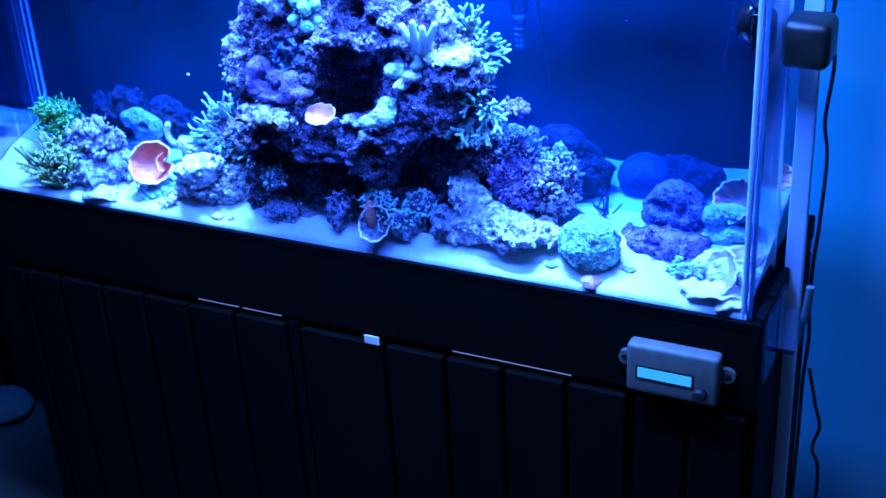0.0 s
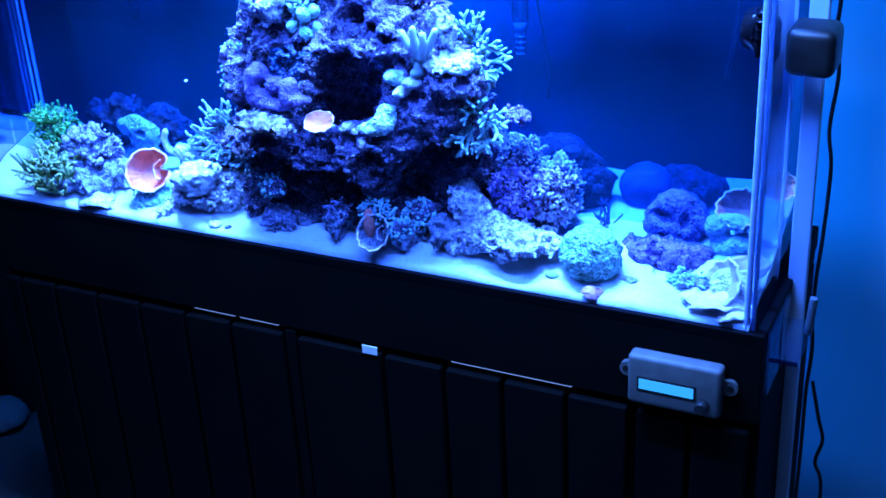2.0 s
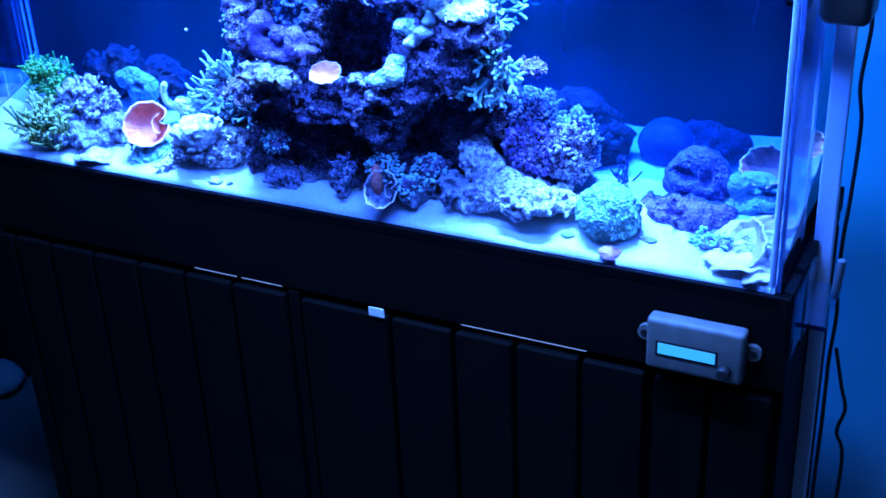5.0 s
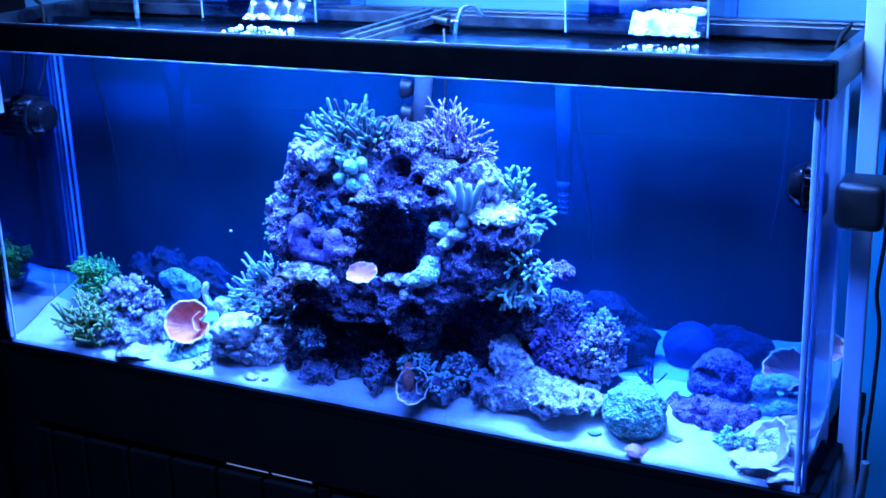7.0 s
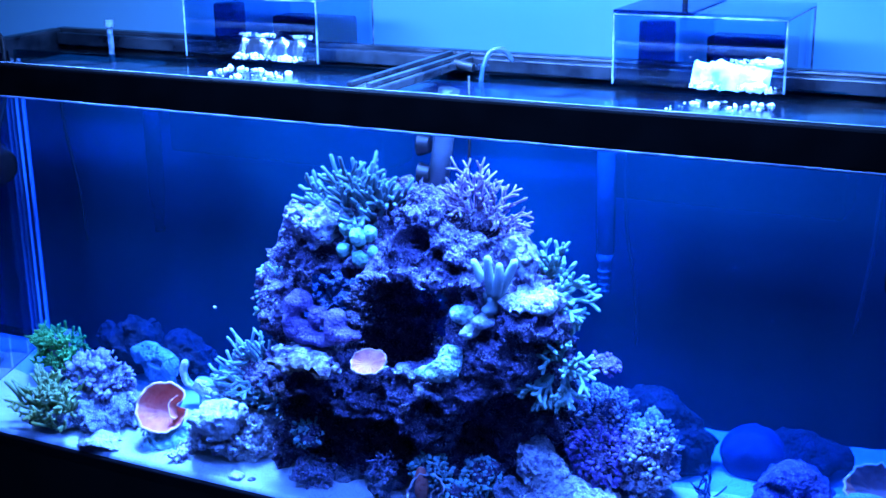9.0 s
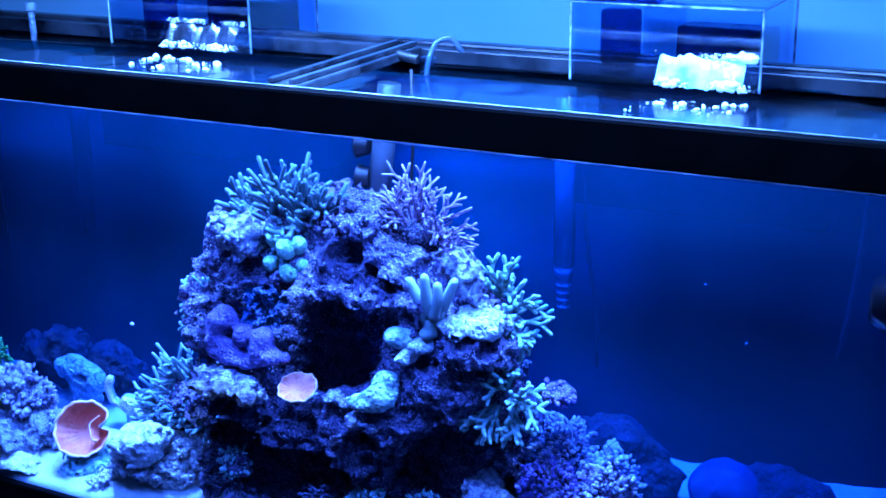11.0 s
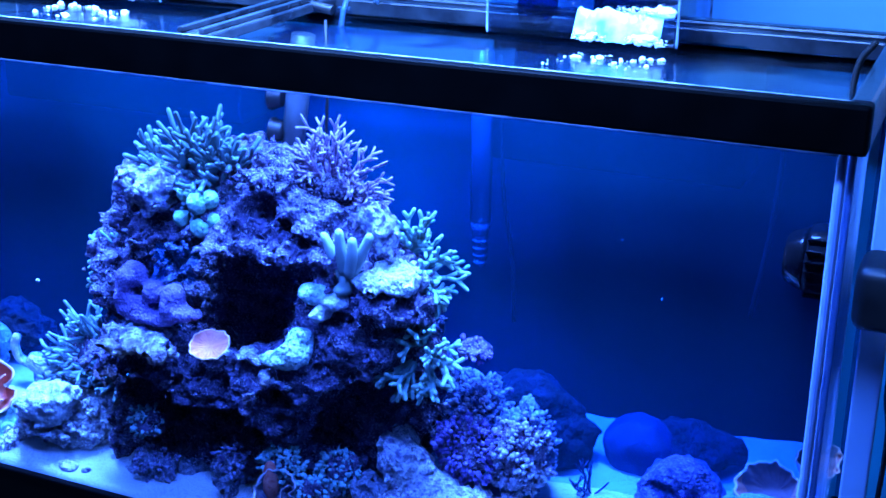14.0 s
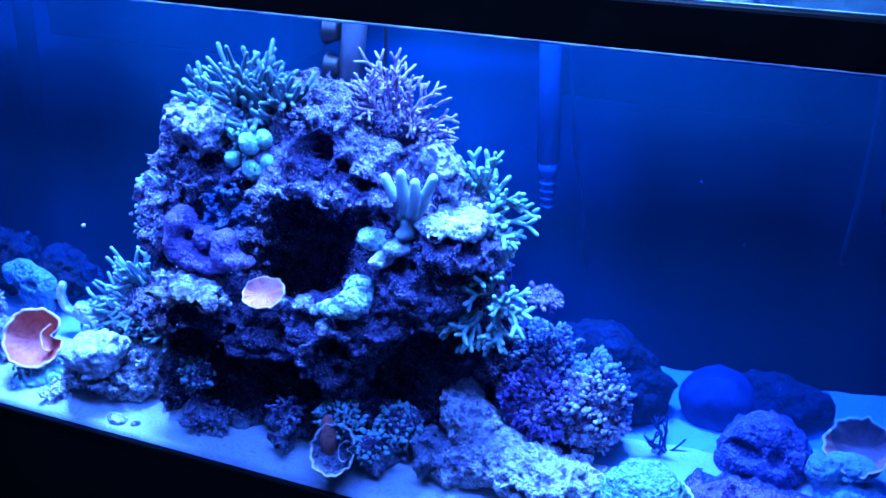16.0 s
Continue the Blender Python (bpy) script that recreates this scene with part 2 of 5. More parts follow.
# ---- helpers for meshes ----
def link(name, me, material, parent=None, label="", smooth=True):
    if smooth:
        me.polygons.foreach_set("use_smooth", [True] * len(me.polygons))
    me.materials.append(material)
    ob = new(name, me)
    if parent is not None:
        ob.parent = parent
        at = parent.location.copy()
        if parent.parent is not None:
            at += parent.parent.location
        me.transform(Matrix.Translation(-at))
    if label:
        ob["label"] = label
    return ob


def part(name, bm, material, parent=None, label="", smooth=False):
    """One bmesh, in world coordinates, as one mesh object under a thing."""
    me = bpy.data.meshes.new(name)
    bm.to_mesh(me)
    bm.free()
    return link(name, me, material, parent, label, smooth)


def raw(name, verts, faces, material, parent=None, label="", smooth=True, tip=None):
    me = bpy.data.meshes.new(name)
    me.from_pydata([tuple(v) for v in verts], [], [tuple(f) for f in faces])
    me.update()
    if tip is not None:
        me.attributes.new("tip", "FLOAT", "POINT").data.foreach_set("value", np.asarray(tip, dtype=np.float32))
    return link(name, me, material, parent, label, smooth)


def thing(name, at, label, category, group="", kind=""):
    ob = new(name)
    ob.location, ob.empty_display_size = at, 0.02
    return tagged(ob, label, category, group, kind)


def box(x0, x1, y0, y1, z0, z1, bevel=0.0, seg=2):
    bm = bmesh.new()
    bmesh.ops.create_cube(bm, size=1.0)
    for v in bm.verts:
        v.co = Vector((x0 + (v.co.x + 0.5) * (x1 - x0), y0 + (v.co.y + 0.5) * (y1 - y0), z0 + (v.co.z + 0.5) * (z1 - z0)))
    if bevel:
        bmesh.ops.bevel(bm, geom=bm.edges[:], offset=bevel, segments=seg, affect="EDGES", profile=0.5)
    return bm


def rod(a, b, r0, r1=None, sides=20, bevel=0.0):
    a, b = Vector(a), Vector(b)
    r1 = r0 if r1 is None else r1
    bm = bmesh.new()
    bmesh.ops.create_cone(bm, cap_ends=True, segments=sides, radius1=r0, radius2=r1, depth=(b - a).length)
    if bevel:
        rim = [e for e in bm.edges if abs(e.verts[0].co.z - e.verts[1].co.z) < 1e-6]
        bmesh.ops.bevel(bm, geom=rim, offset=bevel, segments=3, affect="EDGES", profile=0.5)
    q = (b - a).to_track_quat("Z", "Y").to_matrix().to_4x4()
    bm.transform(Matrix.Translation((a + b) / 2) @ q)
    return bm


def join(*bms):
    out = bmesh.new()
    for b in bms:
        me = bpy.data.meshes.new("tmp")
        b.to_mesh(me)
        b.free()
        out.from_mesh(me)
        bpy.data.meshes.remove(me)
    return out


def smooth_line(points, n=6):
    """A smooth line through a few points (Catmull-Rom)."""
    p = [Vector(q) for q in points]
    p = [p[0] * 2 - p[1]] + p + [p[-1] * 2 - p[-2]]
    out = []
    for i in range(1, len(p) - 2):
        for k in range(n):
            t = k / n
            out.append(0.5 * ((2 * p[i]) + (p[i + 1] - p[i - 1]) * t + (2 * p[i - 1] - 5 * p[i] + 4 * p[i + 1] - p[i + 2]) * t * t
                              + (3 * p[i] - p[i - 1] - 3 * p[i + 1] + p[i + 2]) * t ** 3))
    return out + [p[-2]]


def tubes(paths, sides=7):
    """Tapered round tubes with domed ends: each path is (points, radii, tip values). Returns verts, faces, tips."""
    V, Fc, T = [], [], []
    for pts, rad, tips in paths:
        pts = [Vector(p) for p in pts]
        d = (pts[-1] - pts[-2]).normalized()
        pts = pts + [pts[-1] + d * rad[-1] * 0.6, pts[-1] + d * rad[-1] * 0.95]
        rad = list(rad) + [rad[-1] * 0.75, rad[-1] * 0.3]
        tips = list(tips) + [1.0, 1.0] if tips[-1] > 0 else list(tips) + [0.0, 0.0]
        base = len(V)
        side = None
        for i, p in enumerate(pts):
            d = (pts[min(i + 1, len(pts) - 1)] - pts[max(i - 1, 0)]).normalized()
            side = d.orthogonal().normalized() if side is None else (side - d * side.dot(d)).normalized()
            up = d.cross(side)
            for k in range(sides):
                a = 2 * math.pi * k / sides
                V.append(p + (side * math.cos(a) + up * math.sin(a)) * rad[i])
                T.append(tips[i])
        for i in range(len(pts) - 1):
            for k in range(sides):
                j = (k + 1) % sides
                Fc.append((base + i * sides + k, base + i * sides + j, base + (i + 1) * sides + j, base + (i + 1) * sides + k))
        Fc.append(tuple(base + (len(pts) - 1) * sides + k for k in range(sides)))
        Fc.append(tuple(base + k for k in reversed(range(sides))))
    return V, Fc, T


LATTICE = {}


def vnoise(P, freq, seed):
    """Smooth value noise from -1 to 1 at the points P, shape (n, 3)."""
    if seed not in LATTICE:
        LATTICE[seed] = np.random.RandomState(seed).uniform(-1, 1, (32, 32, 32))
    g = LATTICE[seed]
    q = P * freq + 100.3
    i = np.floor(q).astype(int)
    f = q - i
    f = f * f * (3 - 2 * f)
    out = 0
    for dx in (0, 1):
        for dy in (0, 1):
            for dz in (0, 1):
                w = (f[:, 0] if dx else 1 - f[:, 0]) * (f[:, 1] if dy else 1 - f[:, 1]) * (f[:, 2] if dz else 1 - f[:, 2])
                out = out + w * g[(i[:, 0] + dx) % 32, (i[:, 1] + dy) % 32, (i[:, 2] + dz) % 32]
    return out


def nets(f, origin, step):
    """Surface nets: verts and quads where the field f changes sign."""
    nx, ny, nz = f.shape
    acc, cnt = np.zeros((nx - 1, ny - 1, nz - 1, 3)), np.zeros((nx - 1, ny - 1, nz - 1))
    corner = lambda d: f[d[0]:nx - 1 + d[0], d[1]:ny - 1 + d[1], d[2]:nz - 1 + d[2]]
    for ax in range(3):
        for u in (0, 1):
            for v in (0, 1):
                a = [0, 0, 0]
                a[(ax + 1) % 3], a[(ax + 2) % 3] = u, v
                b = list(a)
                b[ax] = 1
                fa, fb = corner(a), corner(b)
                cross = (fa < 0) != (fb < 0)
                t = np.where(cross, fa / np.where(cross, fa - fb, 1), 0)
                for k in range(3):
                    acc[..., k] += np.where(cross, a[k] + (t if k == ax else 0), 0)
                cnt += cross
    ok = cnt > 0
    idx = -np.ones(ok.shape, dtype=int)
    idx[ok] = np.arange(ok.sum())
    cells = np.argwhere(ok)
    V = (cells + acc[ok] / cnt[ok][:, None]) * step + np.array(origin)
    quads = []
    for ax in range(3):
        lo, hi = [slice(1, -1)] * 3, [slice(1, -1)] * 3
        lo[ax], hi[ax] = slice(0, -1), slice(1, None)
        a, b = f[tuple(lo)], f[tuple(hi)]
        e = np.argwhere((a < 0) != (b < 0))
        neg = (a < 0)[tuple(e.T)]
        off = np.ones(3, dtype=int)
        off[ax] = 0
        e = e + off
        du, dv = np.zeros(3, dtype=int), np.zeros(3, dtype=int)
        du[(ax + 1) % 3], dv[(ax + 2) % 3] = 1, 1
        q = np.stack([idx[tuple((e - du - dv).T)], idx[tuple((e - dv).T)], idx[tuple(e.T)], idx[tuple((e - du).T)]], 1)
        q[~neg] = q[~neg][:, ::-1]
        quads.append(q)
    return V, np.concatenate(quads)


def lump(blobs, carve=(), step=0.004, rough=0.010, seed=1, blend=0.018, fine=1.0, floor=None, pits=0.0, freq=1.0):
    """A weathered mass: ellipsoids ((centre), (radii)) melted together, hollows carved out, surface broken by noise at four scales."""
    lo = np.min([np.array(c) - np.array(r) for c, r in blobs], 0) - 0.02
    hi = np.max([np.array(c) + np.array(r) for c, r in blobs], 0) + 0.02
    n = np.ceil((hi - lo) / step).astype(int) + 1
    g = np.stack(np.meshgrid(*[lo[k] + step * np.arange(n[k]) for k in range(3)], indexing="ij"), -1).reshape(-1, 3)
    ell = lambda c, r: (np.linalg.norm((g - np.array(c)) / np.array(r), axis=1) - 1) * min(r)
    f = None
    for c, r in blobs:
        d = ell(c, r)
        if f is None:
            f = d
        else:
            h = np.clip(0.5 + 0.5 * (f - d) / blend, 0, 1)
            f = f * (1 - h) + d * h - blend * h * (1 - h)
    near = np.abs(f) < rough * 2.4 + 0.02
    for c, r in carve:
        near |= (np.abs(ell(c, r)) < rough * 2.4 + 0.01) & (f < 0.03)
    w = np.zeros(len(g))
    q = g[near]
    w[near] = rough * (0.9 * vnoise(q, 22 * freq, seed) + 0.6 * vnoise(q, 48 * freq, seed + 1) + fine * 0.36 * vnoise(q, 100 * freq, seed + 2) + fine * 0.24 * vnoise(q, 190 * freq, seed + 3))
    if pits:
        w[near] += pits * np.clip(vnoise(q, 40 * freq, seed + 5) - 0.25, 0, 1)
    f = f + w
    for c, r in carve:
        d = ell(c, r) + np.where(near, w * 0.8, 0)
        f = np.maximum(f, -d)
    if floor is not None:
        f = np.maximum(f, floor - g[:, 2])
    return nets(f.reshape(n), lo, step)


def sand_z(y):
    return 0.782 + 0.3 * max(y, 0.0)


# ---- the room ----
def room(name, x0, x1, y0, y1, z0, z1, m, label, category="wall"):
    return tagged(part(name, box(x0, x1, y0, y1, z0, z1), M[m]), label, category, kind="structure")


WALL = 0.46
room("floor", -2.4, 2.2, -2.6, WALL + 0.1, -0.1, 0.0, "floor", "pale carpeted floor lying in shadow", "floor")
room("wall_north", -2.4, 2.2, WALL, WALL + 0.1, 0.0, 2.5, "wall", "pale wall with the lamp's blue tinted into its colour")
# unseen walls that close the room, darkened to hold back bounced light
room("wall_south", -2.4, 2.2, -2.7, -2.6, 0.0, 2.5, "dark_wall", "unseen wall coloured dark to cut bounced light")
room("wall_west", -2.5, -2.4, -2.7, WALL + 0.1, 0.0, 2.5, "dark_wall", "unseen wall coloured dark to cut bounced light")
room("wall_east", 2.2, 2.3, -2.7, WALL + 0.1, 0.0, 2.5, "dark_wall", "unseen wall coloured dark to cut bounced light")
room("ceiling", -2.5, 2.3, -2.7, WALL + 0.1, 2.5, 2.6, "ceiling", "plain painted ceiling in the dark", "ceiling")
tagged(part("trim", box(0.606, 0.629, 0.15, 0.160, 0.0, 2.3, 0.002), M["board"]), "narrow white upright board beside the aquarium", "trim", kind="structure")
tagged(part("baseboard", box(-2.4, 2.2, WALL - 0.012, WALL - 0.001, 0.001, 0.09, 0.003), M["board"]), "white skirting board along the wall", "baseboard", kind="structure")

# ---- the stand ----
TOP = 0.745
stand = thing("aquarium_stand", (0, 0.15, 0), "black stained wooden aquarium stand with grooved plank doors", "cabinet")
part("body", box(-0.566, 0.612, 0.012, 0.31, 0.0, TOP - 0.02, 0.003), M["stand"], stand)
part("apron", box(-0.615, 0.612, 0.0, 0.0118, 0.656, TOP + 0.034, 0.002), M["stand"], stand)
part("top_moulding", box(-0.614, 0.611, 0.0122, 0.311, TOP - 0.018, TOP + 0.0, 0.002), M["stand"], stand)
part("side_moulding", box(0.6005, 0.613, 0.0125, 0.311, TOP + 0.001, TOP + 0.034, 0.002), M["stand"], stand)
part("side_moulding", box(-0.616, -0.6005, 0.0125, 0.311, TOP + 0.001, TOP + 0.034, 0.002), M["stand"], stand)
part("back_moulding", box(-0.6, 0.6, 0.302, 0.312, TOP + 0.001, TOP + 0.034, 0.002), M["stand"], stand)
part("plinth", box(-0.562, 0.609, 0.003, 0.0118, 0.0, 0.075, 0.002), M["stand"], stand)
part("stile", box(-0.048, -0.032, -0.001, 0.0116, 0.08, 0.652), M["stand"], stand)


def plank_door(edges):
    door = new("door")
    door.parent = stand
    door.location = (edges[0], -0.15, 0.08)
    for a, b in zip(edges, edges[1:]):
        part("plank", box(a + 0.0035, b - 0.0035, -0.006, 0.0112, 0.08, 0.645, 0.0025), M["stand"], door)
    return door


plank_door([-0.562, -0.530, -0.462, -0.381, -0.301, -0.220, -0.140, -0.050])
plank_door([-0.030, 0.107, 0.198, 0.282, 0.370, 0.454])
plank_door([0.460, 0.530, 0.605])
# glowing strips added for the bright line above the doors, no lamp behind
for a, b in ((-0.209, -0.139), (-0.131, -0.066), (0.204, 0.373)):
    part("glow_strip", box(a, b, 0.0102, 0.0116, 0.6485, 0.6508), M["gap_shine"], stand, "thin glowing strip added as shine above a cabinet door")
part("sticker", box(0.079, 0.102, -0.0085, -0.0062, 0.646, 0.659, 0.0008), M["tag"], stand, "small white sticker on the door")

# ---- the tank ----
RIM0, RIM1, WATER = 1.229, 1.266, 1.243
tank = thing("aquarium", (0, 0.15, TOP), "rectangular glass aquarium with black plastic rim and centre brace", "aquarium")
G = 0.006


def slab(points, z0, z1, t):
    """An upright sheet of thickness t between two plan points."""
    a, b = Vector((*points[0], 0)), Vector((*points[1], 0))
    d = (b - a).normalized()
    n = Vector((-d.y, d.x, 0)) * t
    bm = bmesh.new()
    vs = [bm.verts.new((p.x, p.y, z)) for z in (z0, z1) for p in (a, b, b + n, a + n)]
    for f in ((3, 2, 1, 0), (4, 5, 6, 7), (0, 1, 5, 4), (1, 2, 6, 5), (2, 3, 7, 6), (3, 0, 4, 7)):
        bm.faces.new([vs[i] for i in f])
    return bm


panes = [part("front_pane", slab(((-0.6, 0.0), (0.6, 0.0)), TOP + 0.02, RIM0 + 0.02, G), M["glass"], tank),
         part("side_pane", slab(((0.6, G), (0.6, 0.2595)), TOP + 0.02, RIM0 + 0.02, G), M["right_glass"], tank),
         part("side_pane", slab(((-0.594, 0.165), (-0.594, G)), TOP + 0.02, RIM0 + 0.02, -G), M["left_glass"], tank),
         part("back_pane", slab(((-0.606, 0.173), (0.606, 0.262)), TOP + 0.02, RIM0 + 0.02, G), M["back_glass"], tank)]
for x, y, r in ((0.5890, 0.0100, 0.0038), (0.5955, 0.0150, 0.0028), (-0.5875, 0.0085, 0.0020), (-0.590, 0.166, 0.0022), (-0.580, 0.168, 0.0028), (0.5925, 0.150, 0.0020)):
    part("silicone_seam", rod((x, y, 0.775), (x, y, RIM0 + 0.01), r, r, 10), M["seam"], tank, "pale silicone seam in a glass corner")
# the rim: four bars, an inner lip, and the brace across the middle
part("rim_bar", box(-0.608, 0.607, -0.011, 0.004, RIM0, RIM1, 0.003), M["trim"], tank)
part("rim_bar", box(-0.608, 0.607, 0.270, 0.288, RIM0, RIM1, 0.003), M["brace"], tank)
part("rim_bar", box(0.590, 0.607, 0.0042, 0.2698, RIM0, RIM1, 0.003), M["brace"], tank)
part("rim_bar", box(-0.612, -0.594, 0.0042, 0.2698, RIM0, RIM1, 0.003), M["brace"], tank)
# the lip is coloured pale to paint the highlight along the rim
part("inner_lip", box(-0.590, 0.590, 0.0045, 0.011, RIM1 - 0.010, RIM1 - 0.001, 0.002), M["shine_edge"], tank, "inner lip with its wet shine painted pale")
# rod added for the waterline's bright reflection below the rim
part("silicone_seam", rod((-0.59, 0.0085, RIM0 - 0.005), (0.59, 0.0085, RIM0 - 0.005), 0.0012, 0.0012, 8), M["shine_edge"], tank, "pale rod added as the bright reflected line under the rim")
# two white plates added to imitate pale reflections in the left glass
part("reflection_strip", box(-0.5935, -0.5915, 0.043, 0.052, 1.125, 1.212), M["tag"], tank, "white strip added as a reflection in the end glass")
part("sticker", box(-0.5935, -0.5915, 0.076, 0.090, 1.102, 1.130), M["tag"], tank, "small white plate added as a reflection in the end glass")
part("inner_lip", box(-0.590, 0.590, 0.252, 0.2695, RIM1 - 0.020, RIM1 - 0.004, 0.002), M["brace"], tank)
part("brace", box(0.012, 0.048, 0.0165, 0.2515, RIM1 - 0.012, RIM1 - 0.002, 0.002), M["brace"], tank)
part("brace_ridge", box(0.016, 0.022, 0.0165, 0.2515, RIM1 - 0.0018, RIM1 + 0.003, 0.001), M["brace"], tank)
part("brace_ridge", box(0.038, 0.044, 0.0165, 0.2515, RIM1 - 0.0018, RIM1 + 0.003, 0.001), M["brace"], tank)

# water surface, slightly rippled
bm = bmesh.new()
bmesh.ops.create_grid(bm, x_segments=120, y_segments=28, size=0.5)
for v in bm.verts:
    x, y = v.co.x * 1.186, 0.137 + v.co.y * 0.262
    v.co = Vector((x, y, WATER + 0.0009 * noise.noise((x * 26, y * 26, 3)) + 0.0005 * noise.noise((x * 60, y * 60, 9))))
water = tagged(part("water", bm, M["water"], smooth=True), "rippled water surface inside the aquarium rim", "water", kind="structure")
water.visible_shadow = False

# three faint wavy sheets added to paint the deeper water's blue tint and haze
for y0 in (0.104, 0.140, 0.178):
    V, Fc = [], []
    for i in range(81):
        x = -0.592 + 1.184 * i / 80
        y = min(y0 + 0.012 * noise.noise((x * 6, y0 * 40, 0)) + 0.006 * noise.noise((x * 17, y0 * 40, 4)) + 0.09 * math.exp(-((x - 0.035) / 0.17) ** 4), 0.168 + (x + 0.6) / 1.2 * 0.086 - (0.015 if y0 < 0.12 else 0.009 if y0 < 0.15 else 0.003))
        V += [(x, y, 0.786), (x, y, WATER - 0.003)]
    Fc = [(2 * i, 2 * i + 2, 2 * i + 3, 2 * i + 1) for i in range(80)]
    layer = raw("depth", V, Fc, M["absorb"], water, "blue sheet added for the water's tint and haze")
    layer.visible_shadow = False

# ---- sand bed ----
nx, ny = 150, 36
V, Fc = [], []
for i in range(nx + 1):
    for j in range(ny + 1):
        x, s = -0.593 + 1.186 * i / nx, j / ny
        yb = 0.172 + (x + 0.6) / 1.2 * 0.086
        y = 0.0065 + (yb - 0.0065) * s
        z = sand_z(y) + 0.005 * noise.noise((x * 9, y * 14, 1)) + 0.0025 * noise.noise((x * 30, y * 40, 5)) + 0.001 * noise.noise((x * 90, y * 90, 8))
        if j == 0:
            z = max(z, 0.784)
        V.append((x, y, z))
for i in range(nx):
    for j in range(ny):
        a = i * (ny + 1) + j
        Fc.append((a, a + ny + 1, a + ny + 2, a + 1))
tb = len(V)
for i in range(nx + 1):
    V.append((V[i * (ny + 1)][0], 0.0065, TOP + 0.022))
for i in range(nx):
    Fc.append((tb + i, tb + i + 1, (i + 1) * (ny + 1), i * (ny + 1)))
tagged(raw("sand_bed", V, Fc, M["sand"]), "bright white coral sand bed on the tank bottom", "sand", kind="stuff")


# ---- rocks ----
def rock(name, label, m, blobs, category="rock", **kw):
    V, Fc = lump(blobs, **kw)
    ob = raw(name, V, Fc, M[m])
    return tagged(ob, label, category)


reef = rock("reef_rock", "large purple live rock with a dark cave and jutting ledge", "rock",
            [((-0.077, 0.1, 1.071), (0.0413, .050, 0.0371)), ((-0.019, 0.108, 1.076), (0.0530, .060, 0.0382)), ((0.062, 0.108, 1.092), (0.0503, .060, 0.0382)), ((0.121, 0.095, 1.072), (0.0488, .054, 0.0445)), ((0.162, 0.08, 1.043), (0.0445, .050, 0.0403)),
             ((0.198, 0.068, 1.019), (0.0371, .044, 0.0318)), ((-0.132, 0.098, 0.99), (0.0233, .044, 0.0503)), ((-0.078, 0.19, 0.932), (0.1007, .030, 0.0689)), ((-0.041, 0.068, 1.053), (0.0307, .030, 0.0106)), ((0.02, 0.064, 1.055), (0.0329, .030, 0.0095)), ((0.074, 0.064, 1.055), (0.0254, .030, 0.0095)), ((-0.028, 0.08, 0.822), (0.0689, .026, 0.0318)), ((-0.014, 0.088, 0.853), (0.0636, .026, 0.0244)), ((0.155, 0.108, 0.871), (0.0583, .026, 0.0371)), ((0.089, 0.085, 0.827), (0.0583, .026, 0.0265)), ((-0.112, 0.062, 0.919), (0.0212, .040, 0.0127)), ((-0.057, 0.055, 0.917), (0.0371, .042, 0.0180)),
             ((0.003, 0.052, 0.913), (0.0398, .042, 0.0254)), ((0.07, 0.05, 0.918), (0.0413, .040, 0.0350)), ((0.123, 0.052, 0.94), (0.0413, .040, 0.0382)), ((0.168, 0.06, 0.979), (0.0382, .042, 0.0350)), ((0.089, 0.062, 0.878), (0.0276, .034, 0.0201)),
             ((0.13, 0.075, 1.004), (0.0318, .040, 0.0265)), ((-0.097, 0.075, 0.86), (0.0223, .040, 0.0371)), ((-0.081, 0.15, 0.768), (0.0901, .035, 0.0583)), ((0.081, 0.16, 0.807), (0.0795, .035, 0.0583)), ((0.149, 0.165, 0.852), (0.0583, .035, 0.0636)), ((0.198, 0.15, 0.894), (0.0371, .040, 0.0477)), ((0.192, 0.11, 0.969), (0.0318, .040, 0.0371)), ((0, 0.15, 1.027), (0.0795, .040, 0.0180)), ((-0.116, 0.08, 0.801), (0.0180, .032, 0.0265)), ((0.017, 0.105, 1.128), (0.0212, .036, 0.0095)), ((0.071, 0.095, 1.126), (0.0265, .036, 0.0127))],
            carve=[((0.015, 0.035, 1.011), (0.0721, .118, 0.0318)), ((0.083, 0.045, 1.007), (0.0244, .100, 0.0223)), ((-0.011, 0.03, 1.036), (0.0424, .095, 0.0201)), ((0.058, 0.03, 1.039), (0.0424, .095, 0.0159)), ((0.018, 0.015, 0.87), (0.0556, .042, 0.0212)), ((0.182, 0.03, 0.914), (0.0530, .060, 0.0244)), ((0.072, 0.05, 1.096), (0.0148, .034, 0.0148)), ((-0.079, 0.055, 1.079), (0.0106, .030, 0.0069)),
                   ((0.001, 0.045, 1.054), (0.0159, .026, 0.0080)), ((-0.048, 0.055, 1.061), (0.0085, .020, 0.0095)), ((0.119, 0.045, 1.072), (0.0106, .024, 0.0074)), ((0.135, 0.035, 1.049), (0.0138, .020, 0.0053)), ((0.1, 0.05, 1.083), (0.0069, .02, 0.0069)),
                   ((0.163, 0.01, 0.963), (0.0254, .022, 0.0074)), ((0.104, 0.012, 0.923), (0.0138, .022, 0.0106)), ((0.041, 0.008, 0.92), (0.0117, .020, 0.0138)), ((0.213, 0.03, 1.004), (0.0180, .020, 0.0064)), ((0.164, 0.02, 1.01), (0.0159, .016, 0.0095))],
            step=0.0026, rough=0.0070, seed=3, pits=0.010, fine=2.3, freq=1.3)
